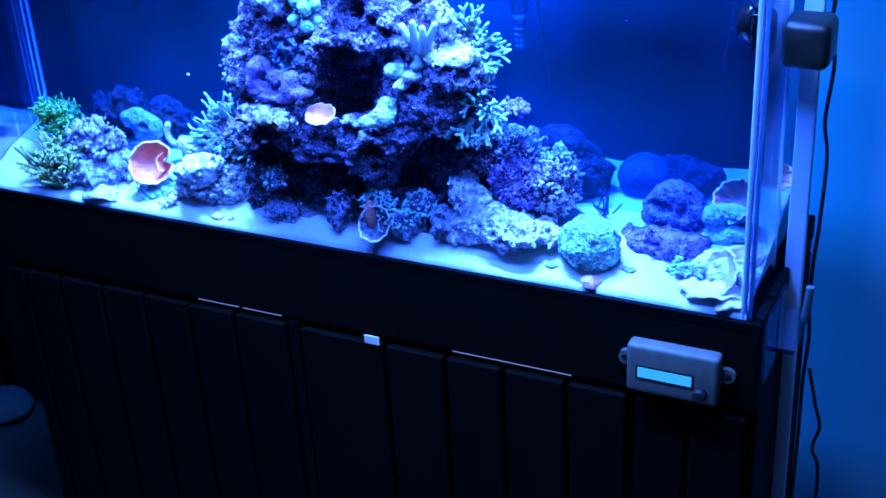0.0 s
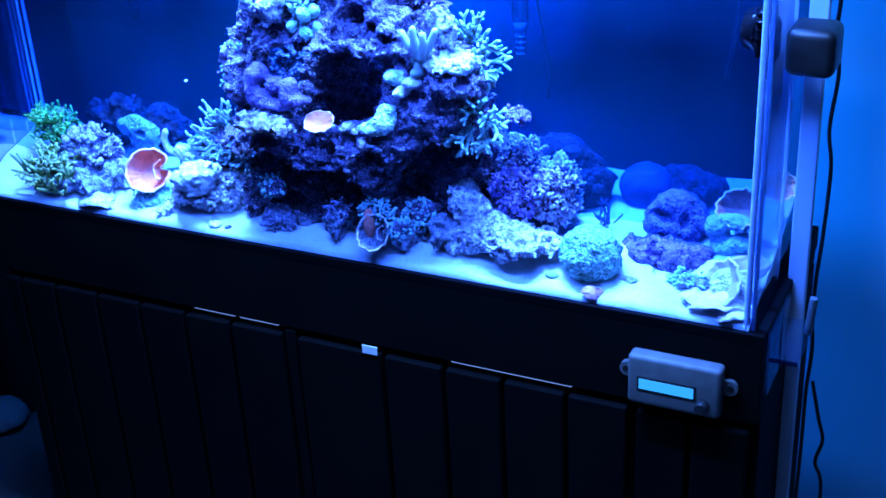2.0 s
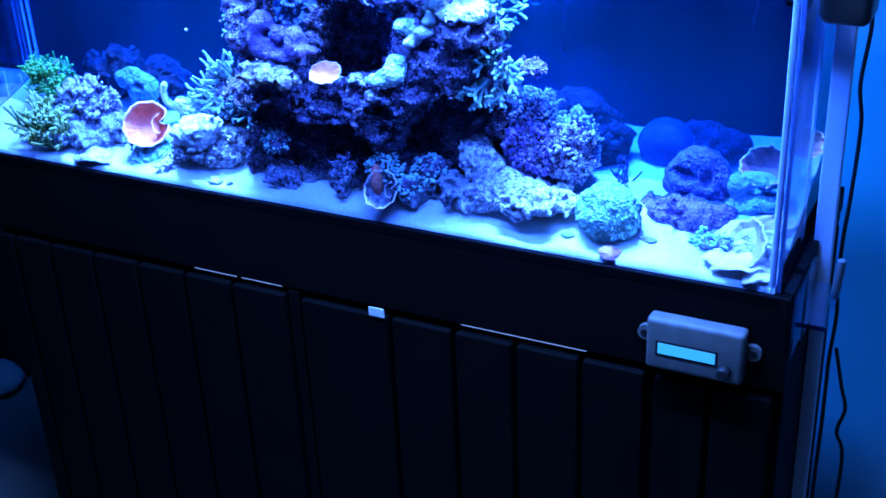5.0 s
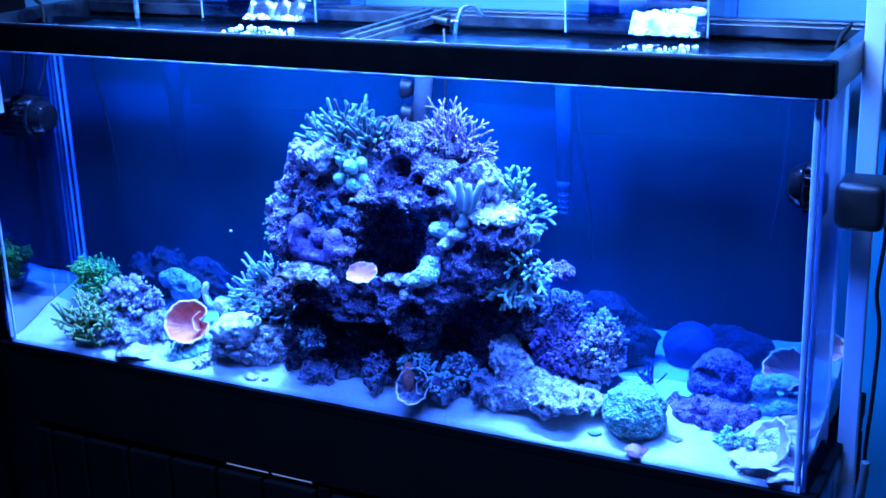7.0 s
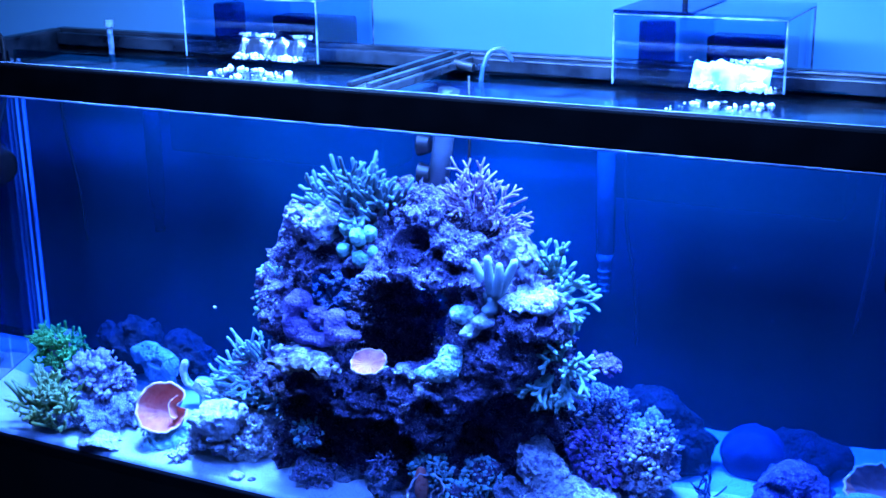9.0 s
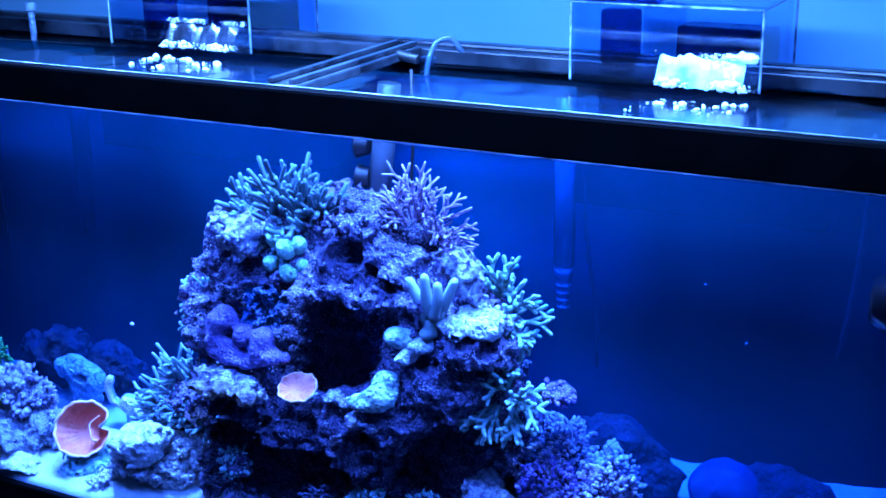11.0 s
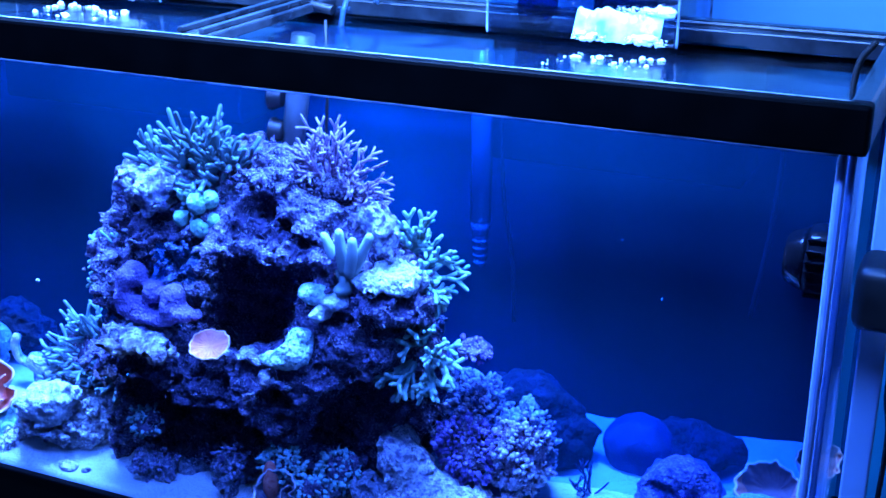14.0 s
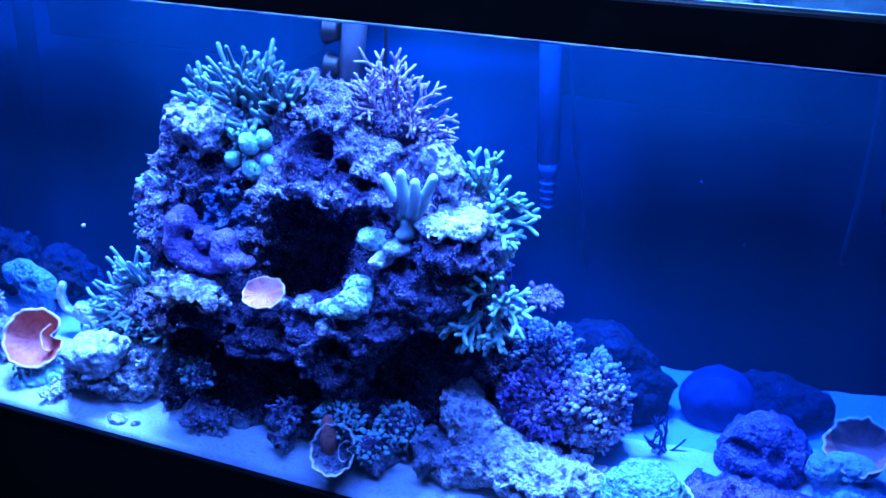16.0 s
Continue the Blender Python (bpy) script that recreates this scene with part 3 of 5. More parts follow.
rock("left_rock", "pale encrusted boulder sitting on the sand", "bright_rock",
     [((-0.215, 0.055, 0.821), (0.0307, .034, 0.0254)), ((-0.183, 0.07, 0.818), (0.0371, .038, 0.0254)), ((-0.151, 0.085, 0.818), (0.0244, .032, 0.0223)), ((-0.242, 0.05, 0.791), (0.0159, .026, 0.0127))],
     step=0.0022, rough=0.006, seed=11, fine=2.8, freq=1.5)
rock("white_cap", "bright bleached lump on the pale boulder", "bone", [((-0.194, 0.03, 0.848), (0.0244, .018, 0.0180)), ((-0.173, 0.04, 0.857), (0.0170, .018, 0.0127))], step=0.0020, fine=2.2, rough=0.005, seed=17)
rock("top_crust", "pale knobbly crust on the top of the reef rock", "pale_rock",
     [((-0.077, 0.07, 1.099), (0.0191, .026, 0.0180)), ((-0.049, 0.062, 1.094), (0.0159, .022, 0.0148)), ((-0.088, 0.078, 1.106), (0.0117, .020, 0.0106)), ((-0.038, 0.07, 1.109), (0.0117, .02, 0.0106))], step=0.0022, rough=0.008, seed=23, fine=2.2)
rock("right_crust", "bright white crust on the jutting reef shoulder", "bright_rock",
     [((0.207, 0.056, 1.049), (0.0180, .020, 0.0074)), ((0.189, 0.05, 1.05), (0.0085, .014, 0.0058)), ((0.226, 0.058, 1.045), (0.0069, .014, 0.0069))], step=0.0018, rough=0.005, seed=29, fine=2.0)
rock("slope_crust", "bleached band of crust down the reef slope", "pale_rock",
     [((0.177, 0.066, 1.103), (0.0074, .012, 0.0085)), ((0.189, 0.064, 1.092), (0.0074, .012, 0.0106)), ((0.199, 0.062, 1.078), (0.0064, .012, 0.0106))], step=0.0020, rough=0.005, seed=30, fine=2.0)
rock("ledge_crust", "pale crust along the reef ledge", "pale_rock",
     [((-0.088, 0.03, 0.951), (0.0106, .016, 0.0069)), ((-0.056, 0.022, 0.953), (0.0138, .014, 0.0048)), ((-0.026, 0.02, 0.957), (0.0138, .014, 0.0042)), ((0.067, 0.018, 0.96), (0.0127, .012, 0.0042))], step=0.0020, rough=0.006, seed=31, fine=2.2)
rock("ledge_crust", "small white crust knob under the ledge", "pale_rock", [((0.113, 0.012, 0.941), (0.0074, .010, 0.0064)), ((0.095, 0.014, 0.945), (0.0064, .010, 0.0064))], step=0.0018, rough=0.004, seed=32, fine=2.0)
for c, r, sd in (((-0.073, 0.062, 0.791), (0.0276, .026, 0.0180), 41), ((-0.03, 0.066, 0.803), (0.0212, .024, 0.0170), 43), ((0.02, 0.058, 0.813), (0.0148, .022, 0.0138), 47), ((0.186, 0.055, 0.824), (0.0191, .022, 0.0148), 53), ((0.133, 0.06, 0.808), (0.0180, .022, 0.0138), 55)):
    rock("rubble_rock", "small dark encrusted rock at the reef foot", "dark_rock", [(c, r), ((c[0] + r[0] * 0.5, c[1] + 0.01, c[2] - 0.006), (r[0] * 0.7, r[1], r[2] * 0.8))], step=0.0025, rough=0.009, seed=sd, fine=2.0)["group"] = "rubble at the reef foot"
rock("flat_rock", "flat pale encrusted rock lying on the sand", "bright_rock",
     [((0.255, 0.06, 0.822), (0.0488, .030, 0.0159)), ((0.217, 0.056, 0.804), (0.0265, .024, 0.0106)), ((0.297, 0.058, 0.822), (0.0276, .024, 0.0106)), ((0.24, 0.068, 0.83), (0.0265, .024, 0.0117))],
     step=0.0022, rough=0.0065, seed=61, fine=2.0, freq=1.3)
rock("speckled_rock", "pale speckled rock leaning on the reef", "bright_rock",
     [((0.198, 0.08, 0.859), (0.0170, .026, 0.0191)), ((0.218, 0.074, 0.843), (0.0180, .024, 0.0180))], step=0.0022, rough=0.0065, seed=67, fine=2.0, freq=1.3)
rock("lump_coral", "lilac lobed coral lumps resting in the cave mouth", "lilac",
     [((-0.068, 0.036, 1.014), (0.0148, .015, 0.0132)), ((-0.078, 0.034, 0.99), (0.0117, .014, 0.0191)), ((-0.059, 0.032, 0.981), (0.0180, .015, 0.0143)), ((-0.043, 0.034, 1.001), (0.0122, .013, 0.0117)), ((-0.018, 0.03, 1), (0.0127, .013, 0.0132)),
      ((-0.013, 0.028, 0.987), (0.0164, .014, 0.0106)), ((0.007, 0.026, 0.988), (0.0106, .011, 0.0058)), ((-0.037, 0.03, 0.976), (0.0207, .014, 0.0080))],
     category="coral", step=0.0016, rough=0.0016, seed=107, blend=0.008, fine=2.4)
rock("crust_coral", "pale mint spotted crust coral on the ledge", "patch",
     [((0.126, 0.026, 0.987), (0.0117, .011, 0.0106)), ((0.107, 0.012, 0.967), (0.0254, .012, 0.0080)), ((0.123, 0.018, 0.976), (0.0138, .012, 0.0085))], category="coral", step=0.0018, fine=1.2, rough=0.0035, seed=109, blend=0.008)
rock("crust_coral", "pale mint spotted crust coral above the ledge", "patch",
     [((0.14, 0.036, 1.029), (0.0154, .010, 0.0085))], category="coral", step=0.0018, fine=1.2, rough=0.003, seed=113)
rock("crust_coral", "bright bleached crust on the reef shoulder", "bone",
     [((0.158, 0.032, 1.025), (0.0106, .011, 0.0064)), ((0.145, 0.028, 1.012), (0.0095, .010, 0.0058))], category="coral", step=0.0018, fine=1.6, rough=0.004, seed=127, blend=0.010)
# the back rocks are painted dark in place of real water haze
rock("back_rock", "rock standing behind the polyp mound, painted dark for water haze", "far_rock",
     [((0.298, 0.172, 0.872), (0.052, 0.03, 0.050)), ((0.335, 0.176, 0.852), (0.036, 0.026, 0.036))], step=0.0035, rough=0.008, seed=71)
rock("back_rock", "low rock at the back of the sand, painted dark for water haze", "far_rock",
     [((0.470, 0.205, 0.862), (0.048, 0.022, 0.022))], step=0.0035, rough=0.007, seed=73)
rock("back_rock", "rock at the back of the tank, water haze painted into its colour", "far_rock",
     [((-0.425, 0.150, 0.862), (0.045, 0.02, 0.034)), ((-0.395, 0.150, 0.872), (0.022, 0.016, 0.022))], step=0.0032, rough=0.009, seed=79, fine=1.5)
rock("back_rock", "rock at the back of the tank, water haze painted into its colour", "far_rock",
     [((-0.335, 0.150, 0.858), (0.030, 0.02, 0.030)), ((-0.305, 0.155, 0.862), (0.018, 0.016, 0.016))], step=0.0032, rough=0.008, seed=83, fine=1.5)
rock("mound_coral", "round violet coral mound with dark hollows", "mauve",
     [((0.465, 0.150, 0.832), (0.041, 0.036, 0.040)), ((0.467, 0.135, 0.870), (0.010, 0.01, 0.008))], category="coral",
     carve=[((0.451, 0.110, 0.852), (0.016, 0.014, 0.007)), ((0.481, 0.113, 0.850), (0.008, 0.014, 0.009)), ((0.457, 0.109, 0.826), (0.012, 0.012, 0.005))], step=0.0024, rough=0.004, seed=89, fine=1.6)
rock("rubble_heap", "violet encrusted rubble under the coral mound", "mauve",
     [((0.438, 0.105, 0.808), (0.052, 0.03, 0.020)), ((0.490, 0.105, 0.808), (0.040, 0.03, 0.016))], step=0.0028, rough=0.009, seed=97, fine=1.5)
rock("dome_coral", "round green meandering dome coral on the sand", "dome",
     [((0.384, 0.050, 0.822), (0.038, 0.034, 0.036))], category="coral", step=0.0017, rough=0.0024, seed=101, fine=3.0, freq=1.6)
rock("hazed_dome_coral", "domed coral at the back of the sand, water haze painted into its colour", "far_blue",
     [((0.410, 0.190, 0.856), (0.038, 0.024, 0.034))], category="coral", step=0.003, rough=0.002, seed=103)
rock("rubble_heap", "dull violet rubble under the clustered coral", "dark_rock",
     [((-0.375, 0.070, 0.818), (0.034, 0.026, 0.022)), ((-0.435, 0.075, 0.820), (0.032, 0.026, 0.024)), ((-0.40, 0.06, 0.806), (0.05, 0.03, 0.018))],
     step=0.0026, rough=0.009, seed=131, fine=1.6)
rock("curly_coral", "pale mint folded coral beside the tank end", "leather",
     [((0.521, 0.130, 0.842), (0.016, 0.014, 0.020)), ((0.544, 0.130, 0.854), (0.020, 0.014, 0.010)), ((0.554, 0.125, 0.830), (0.020, 0.014, 0.010)), ((0.529, 0.123, 0.820), (0.018, 0.014, 0.010))],
     category="coral", step=0.0024, rough=0.003, seed=137, blend=0.008)



# ---- corals ----
def shoots(rng, at, n, length, radius, out, cone=1.0, forks=2, bend=0.35, spread=0.012, flat=None):
    """Branches that leave a base: each curves, tapers a little and forks near its end."""
    paths = []
    at, out = Vector(at), Vector(out).normalized()
    for _ in range(n):
        d = Vector((rng.gauss(0, 1), rng.gauss(0, 1), rng.gauss(0, 1))).normalized()
        d = (out + d * cone).normalized()
        l = length * rng.uniform(0.65, 1.1)
        p0 = at + Vector((rng.uniform(-1, 1) * spread, rng.uniform(-1, 1) * spread * 0.5, rng.uniform(-1, 1) * spread * 0.6))
        w = Vector((rng.gauss(0, 1), rng.gauss(0, 1), rng.gauss(0, 1) + 0.7)).normalized() * bend
        pts = [p0 + d * l * t + w * l * t * t for t in (0, 0.3, 0.6, 0.85, 1)]
        r = radius * rng.uniform(0.8, 1.15)
        paths.append((pts, [r * 1.1, r, r * 0.95, r * 0.9, r * 0.85], [0, 0.05, 0.2, 0.45, 1.0]))
        for _ in range(rng.randint(0, forks) if forks else 0):
            k = rng.choice((1, 2, 2, 3))
            q = pts[k]
            e = (d + Vector((rng.gauss(0, 1), rng.gauss(0, 1), rng.gauss(0, 1))).normalized() * 0.95).normalized()
            m = l * rng.uniform(0.3, 0.6)
            paths.append(([q, q + e * m * 0.5, q + e * m + Vector((0, 0, m * 0.1))], [r * 0.9, r * 0.85, r * 0.8], [0.2, 0.4, 1.0]))
            if forks > 2:
                g = (e + Vector((rng.gauss(0, 1), rng.gauss(0, 1), rng.gauss(0, 1))).normalized() * 0.9).normalized()
                h = q + e * m * 0.5
                paths.append(([h, h + g * m * 0.3, h + g * m * 0.55], [r * 0.85, r * 0.8, r * 0.75], [0.3, 0.5, 1.0]))
    return paths


def branch_coral(name, label, at, groups, m, seed, foot=None, foot_mat="rock"):
    """A branching colony: an encrusted foot and its branches."""
    rng = random.Random(seed)
    t = thing(name, at, label, "coral")
    paths = []
    for g in groups:
        paths += shoots(rng, *g)
    V, Fc, T = tubes(paths, 7)
    raw("branches", V, Fc, M[m], t, tip=T)
    if foot:
        FV, FF = lump([(at, foot)], step=0.003, rough=0.004, seed=seed)
        raw("foot", FV, FF, M[foot_mat], t)
    return t


def antlers(rng, at, out, n, length, radius, levels=3, fan=0.55, cone=0.7):
    """Stout twigs that split in two again and again, like antlers, with blunt pale ends."""
    paths = []

    def grow(p, d, l, k):
        w = Vector((rng.gauss(0, 1), rng.gauss(0, 1), rng.gauss(0, 1))).normalized() * 0.18
        pts = [p, p + d * l * 0.5 + w * l * 0.25, p + d * l + w * l * 0.6]
        e = (pts[2] - pts[1]).normalized()
        last = k == 0 or (k < levels - 1 and rng.random() < 0.15)
        r = radius * rng.uniform(0.9, 1.1)
        paths.append((pts, [r * 1.05, r, r * (0.92 if last else 1.0)], [0.05 + 0.12 * (levels - k), 0.15 + 0.12 * (levels - k), 1.0 if last else 0.3]))
        if last:
            return
        s = e.cross(Vector((rng.gauss(0, 1), rng.gauss(0, 0.6), rng.gauss(0, 1)))).normalized()
        for g in (-1, 1):
            grow(pts[2] - e * r * 0.5, (e + s * g * fan * rng.uniform(0.7, 1.3)).normalized(), l * rng.uniform(0.62, 0.95), k - 1)

    out = Vector(out).normalized()
    for _ in range(n):
        d = (out + Vector((rng.gauss(0, 1), rng.gauss(0, 1), rng.gauss(0, 1))).normalized() * cone).normalized()
        grow(Vector(at) + d * 0.004, d, length * rng.uniform(0.8, 1.15), levels - 1)
    return paths


def antler_coral(name, label, at, groups, m, seed, foot):
    rng = random.Random(seed)
    t = thing(name, at, label, "coral")
    paths = []
    for g in groups:
        paths += antlers(rng, *g)
    V, Fc, T = tubes(paths, 8)
    raw("branches", V, Fc, M[m], t, tip=T)
    FV, FF = lump([(at, foot)], step=0.0026, rough=0.004, seed=seed)
    raw("foot", FV, FF, M["rock"], t)
    return t


branch_coral("tentacle_coral", "teal green bushy tentacle coral on the reef top", (-0.021, 0.095, 1.105),
             [((-0.017, 0.095, 1.113), 76, 0.038, 0.0026, (0.0, -0.30, 1.0), 0.80, 1, 0.50, 0.022), ((0.017, 0.09, 1.119), 40, 0.030, 0.0026, (0.6, -0.5, 0.7), 0.7, 1, 0.45, 0.014),
              ((-0.052, 0.09, 1.108), 42, 0.027, 0.0026, (-0.7, -0.4, 0.7), 0.7, 1, 0.45, 0.014), ((-0.01, 0.078, 1.1), 50, 0.026, 0.0026, (0.0, -1.0, 0.25), 0.7, 1, 0.4, 0.024)], "dull_branch", 5, (0.044, 0.026, 0.018))
antler_coral("spiky_coral", "lilac bushy spiky coral on the reef top", (0.13, 0.09, 1.114),
             [((0.123, 0.092, 1.118), (0.0, -0.30, 1.0), 13, 0.017, 0.0013, 4, 0.55, 0.60), ((0.142, 0.088, 1.116), (0.7, -0.4, 0.6), 10, 0.016, 0.0013, 4, 0.55, 0.50), ((0.152, 0.084, 1.111), (1.0, -0.4, 0.0), 7, 0.013, 0.0013, 4, 0.55, 0.40), ((0.112, 0.092, 1.122), (-0.5, -0.3, 0.9), 6, 0.013, 0.0013, 4, 0.55, 0.4)],
             "lilac_branch", 7, (0.026, 0.022, 0.016))
antler_coral("staghorn_coral", "teal forked branching coral on the reef flank", (0.195, 0.11, 1.033),
             [((0.196, 0.108, 1.044), (0.3, -0.2, 1.0), 5, 0.016, 0.0021, 4, 0.60, 0.45), ((0.205, 0.105, 1.036), (0.9, -0.3, 0.45), 6, 0.017, 0.0021, 4, 0.60, 0.45), ((0.209, 0.102, 1.027), (0.9, -0.3, -0.35), 4, 0.015, 0.0021, 4, 0.60, 0.4)], "teal_branch", 9, (0.018, 0.018, 0.022))
antler_coral("staghorn_coral", "teal forked branching coral below the reef shoulder", (0.226, 0.085, 0.968),
             [((0.228, 0.078, 0.977), (0.1, -0.7, 0.7), 4, 0.0145, 0.0022, 4, 0.62, 0.5), ((0.235, 0.076, 0.974), (0.9, -0.6, 0.1), 4, 0.0145, 0.0022, 4, 0.62, 0.4), ((0.225, 0.074, 0.967), (-0.4, -0.7, -0.5), 4, 0.0145, 0.0022, 4, 0.62, 0.4), ((0.233, 0.074, 0.966), (0.4, -0.7, -0.6), 4, 0.0145, 0.0022, 4, 0.62, 0.4)], "teal_branch", 12, (0.022, 0.020, 0.018))
branch_coral("fringe_coral", "teal fringe coral on the reef side", (-0.136, 0.085, 1),
             [((-0.132, 0.082, 1.02), 20, 0.014, 0.0022, (-1, -0.4, 0.4), 0.5, 1, 0.2, 0.010), ((-0.138, 0.08, 0.999), 22, 0.014, 0.0022, (-1, -0.4, 0.0), 0.5, 1, 0.1, 0.010), ((-0.136, 0.078, 0.979), 20, 0.014, 0.0022, (-1, -0.4, -0.3), 0.5, 1, 0.0, 0.010)], "teal_branch", 14, (0.012, 0.016, 0.032))
branch_coral("bushy_coral", "teal bushy soft coral beside the pale boulder", (-0.178, 0.1, 0.875),
             [((-0.174, 0.095, 0.903), 46, 0.030, 0.0021, (-0.25, -0.4, 0.8), 0.8, 1, 0.25, 0.020), ((-0.192, 0.09, 0.876), 60, 0.026, 0.0021, (-0.5, -0.6, 0.4), 0.8, 1, 0.2, 0.024), ((-0.152, 0.085, 0.87), 60, 0.024, 0.0021, (0.0, -0.9, 0.3), 0.8, 1, 0.1, 0.024), ((-0.199, 0.085, 0.847), 40, 0.020, 0.0021, (-0.4, -0.8, 0.3), 0.8, 1, 0.1, 0.020)], "soft_teal", 15, (0.040, 0.026, 0.042))
branch_coral("leaf_coral", "bright green frilly leaf coral near the tank end", (-0.500, 0.115, 0.855),
             [((-0.500, 0.105, 0.862), 280, 0.015, 0.0019, (0, -0.4, 0.5), 1.2, 2, 0.3, 0.032)], "green", 21, (0.03, 0.024, 0.035), "dark_rock")
branch_coral("olive_coral", "yellow green branching coral near the front glass", (-0.455, 0.035, 0.805),
             [((-0.455, 0.035, 0.812), 120, 0.030, 0.0024, (-0.1, -0.25, 1.0), 0.85, 3, 0.3, 0.036)], "olive", 22, (0.035, 0.02, 0.02), "dark_rock")
branch_coral("twig_coral", "thin dark bare twig coral at the back", (0.372, 0.135, 0.822),
             [((0.372, 0.135, 0.824), 8, 0.034, 0.0011, (0.1, -0.1, 0.8), 0.8, 3, 0.2, 0.008)], "far_blue", 24, (0.006, 0.005, 0.004), "dark_rock")

# thick tapering fingers
t = thing("finger_coral", (0.167, 0.036, 1.04), "cream green coral with four stout fingers", "coral")
fingers = [((0.166, 0.034, 1.051), (0.159, 0.03, 1.073), (0.152, 0.028, 1.09)), ((0.17, 0.032, 1.056), (0.169, 0.027, 1.078), (0.169, 0.024, 1.097)), ((0.175, 0.03, 1.056), (0.181, 0.026, 1.076), (0.182, 0.024, 1.091)), ((0.174, 0.034, 1.052), (0.186, 0.032, 1.074), (0.196, 0.03, 1.095))]
for f in fingers:
    pts = smooth_line([Vector(q) for q in f], 4)
    k = len(pts)
    V, Fc, T = tubes([(pts, [0.0056 - 0.0012 * i / k + 0.0004 * math.sin(5 * i / k) for i in range(k)], [(i / (k - 1)) ** 1.6 for i in range(k)])], 12)
    raw("finger", V, Fc, M["cream"], t, tip=T)
V, Fc = lump([((0.171, 0.034, 1.052), (0.0069, .008, 0.0090)), ((0.167, 0.034, 1.039), (0.0090, .010, 0.0048))], step=0.0018, rough=0.0016, seed=33, blend=0.008)
raw("stalk", V, Fc, M["cream"], t, tip=np.zeros(len(V)))

# ball polyps
t = thing("ball_coral", (-0.001, 0.055, 1.081), "cluster of six mint green ball polyps", "coral")
for i, (c, r) in enumerate((((-0.015, 0.056, 1.098), 0.0080), ((0.005, 0.046, 1.095), 0.0095), ((0.014, 0.054, 1.097), 0.0080), ((-0.016, 0.05, 1.077), 0.0090), ((0.019, 0.052, 1.076), 0.0069), ((0.008, 0.046, 1.071), 0.0090))):
    V, Fc = lump([(c, (r, r, r * 0.95)), ((c[0] + r * 0.1, c[1] - r * 0.2, c[2] + r * 0.4), (r * 0.7, r * 0.7, r * 0.6))], step=0.0014, rough=0.0016, fine=2.0, freq=1.5, seed=200 + i, blend=0.004)
    raw("polyp", V, Fc, M["mint"], t)


def cup(name, label, at, r, depth, tilt, turn, seed, wave=0.12, mats=("pink", "pink_rim", "grey_cup"), category="coral", squash=1.0, fold=0.0):
    """A thin flaring cup with a wavy lip: inside, lip and outside."""
    t = thing(name, at, label, category)
    rng = random.Random(seed)
    ph = [rng.uniform(0, 6.28) for _ in range(4)]
    n, k = 96, 12
    T = Matrix.Translation(at) @ pose(0, 0, 0, tilt, 0, turn).to_4x4()

    def ring(s, lift, grow):
        out = []
        for i in range(n):
            a = 2 * math.pi * i / n
            w = 1 + wave * s * (0.6 * math.sin(2 * a + ph[0]) + 0.3 * math.sin(7 * a + ph[1]) + 0.3 * math.sin(12 * a + ph[2]) + 0.2 * math.sin(19 * a + ph[3]))
            rr = (r * (0.18 + 0.82 * s ** 0.75) * w) + grow
            if fold:
                rr *= 1 - fold * s * math.exp(-((a - 0.15) / 0.22) ** 2)
            z = depth * s ** 1.6 + lift + r * s * s * (0.06 * math.sin(3 * a + ph[3]) + 0.04 * math.sin(8 * a + ph[1])) + r * 0.012 * s * (1 - s) * 4 * math.sin(26 * a + 2 * math.sin(3 * a))
            out.append(T @ Vector((rr * math.cos(a), rr * squash * math.sin(a), z)))
        return out

    def skin(rings, close):
        V = [v for q in rings for v in q]
        Fc = [(i * n + j, i * n + (j + 1) % n, (i + 1) * n + (j + 1) % n, (i + 1) * n + j) for i in range(len(rings) - 1) for j in range(n)]
        if close:
            Fc.append(tuple(reversed(range(n))))
        return V, Fc
    th = r * 0.06
    raw("inside", *skin([ring(i / k, th, -th * 0.5) for i in range(k + 1)], True), M[mats[0]], t)
    raw("lip", *skin([ring(1.0, th, -th * 0.5), ring(1.03, th * 1.15, 0), ring(1.05, th * 0.5, th * 0.6), ring(1.02, -th * 0.3, th * 0.6), ring(0.96, -th * 0.3, th * 0.3)], False), M[mats[1]], t, "pale wavy lip")
    raw("outside", *skin([ring(i / k, 0, th * 0.4) for i in range(k + 1)], True), M[mats[2]], t)
    if fold:
        V, Fc = [], []
        for i in range(25):
            a = -1.5 + 3.0 * i / 24
            for j in range(6):
                s = j / 5
                q = r * (0.36 + 0.02 * math.sin(5 * a)) * (0.55 + 0.45 * s)
                V.append(T @ Vector((r * 0.62 - q * math.cos(a), q * math.sin(a) * 1.25, depth * (0.25 + 0.85 * s))))
        for i in range(24):
            for j in range(5):
                p = i * 6 + j
                Fc.append((p, p + 6, p + 7, p + 1))
        raw("inner_leaf", V, Fc, M[mats[0]], t, "curled inner leaf")
        edge = [V[i * 6 + 5] for i in range(25)]
        raw("leaf_edge", *tubes([(edge, [r * 0.022] * 25, [0] * 25)], 6)[:2], M[mats[1]], t, "pale leaf edge")
    return t


cup("cup_coral", "salmon pink cup coral with a pale wavy lip", (-0.290, 0.062, 0.830), 0.031, 0.024, 58, 24, 1, wave=0.05, fold=0.42)
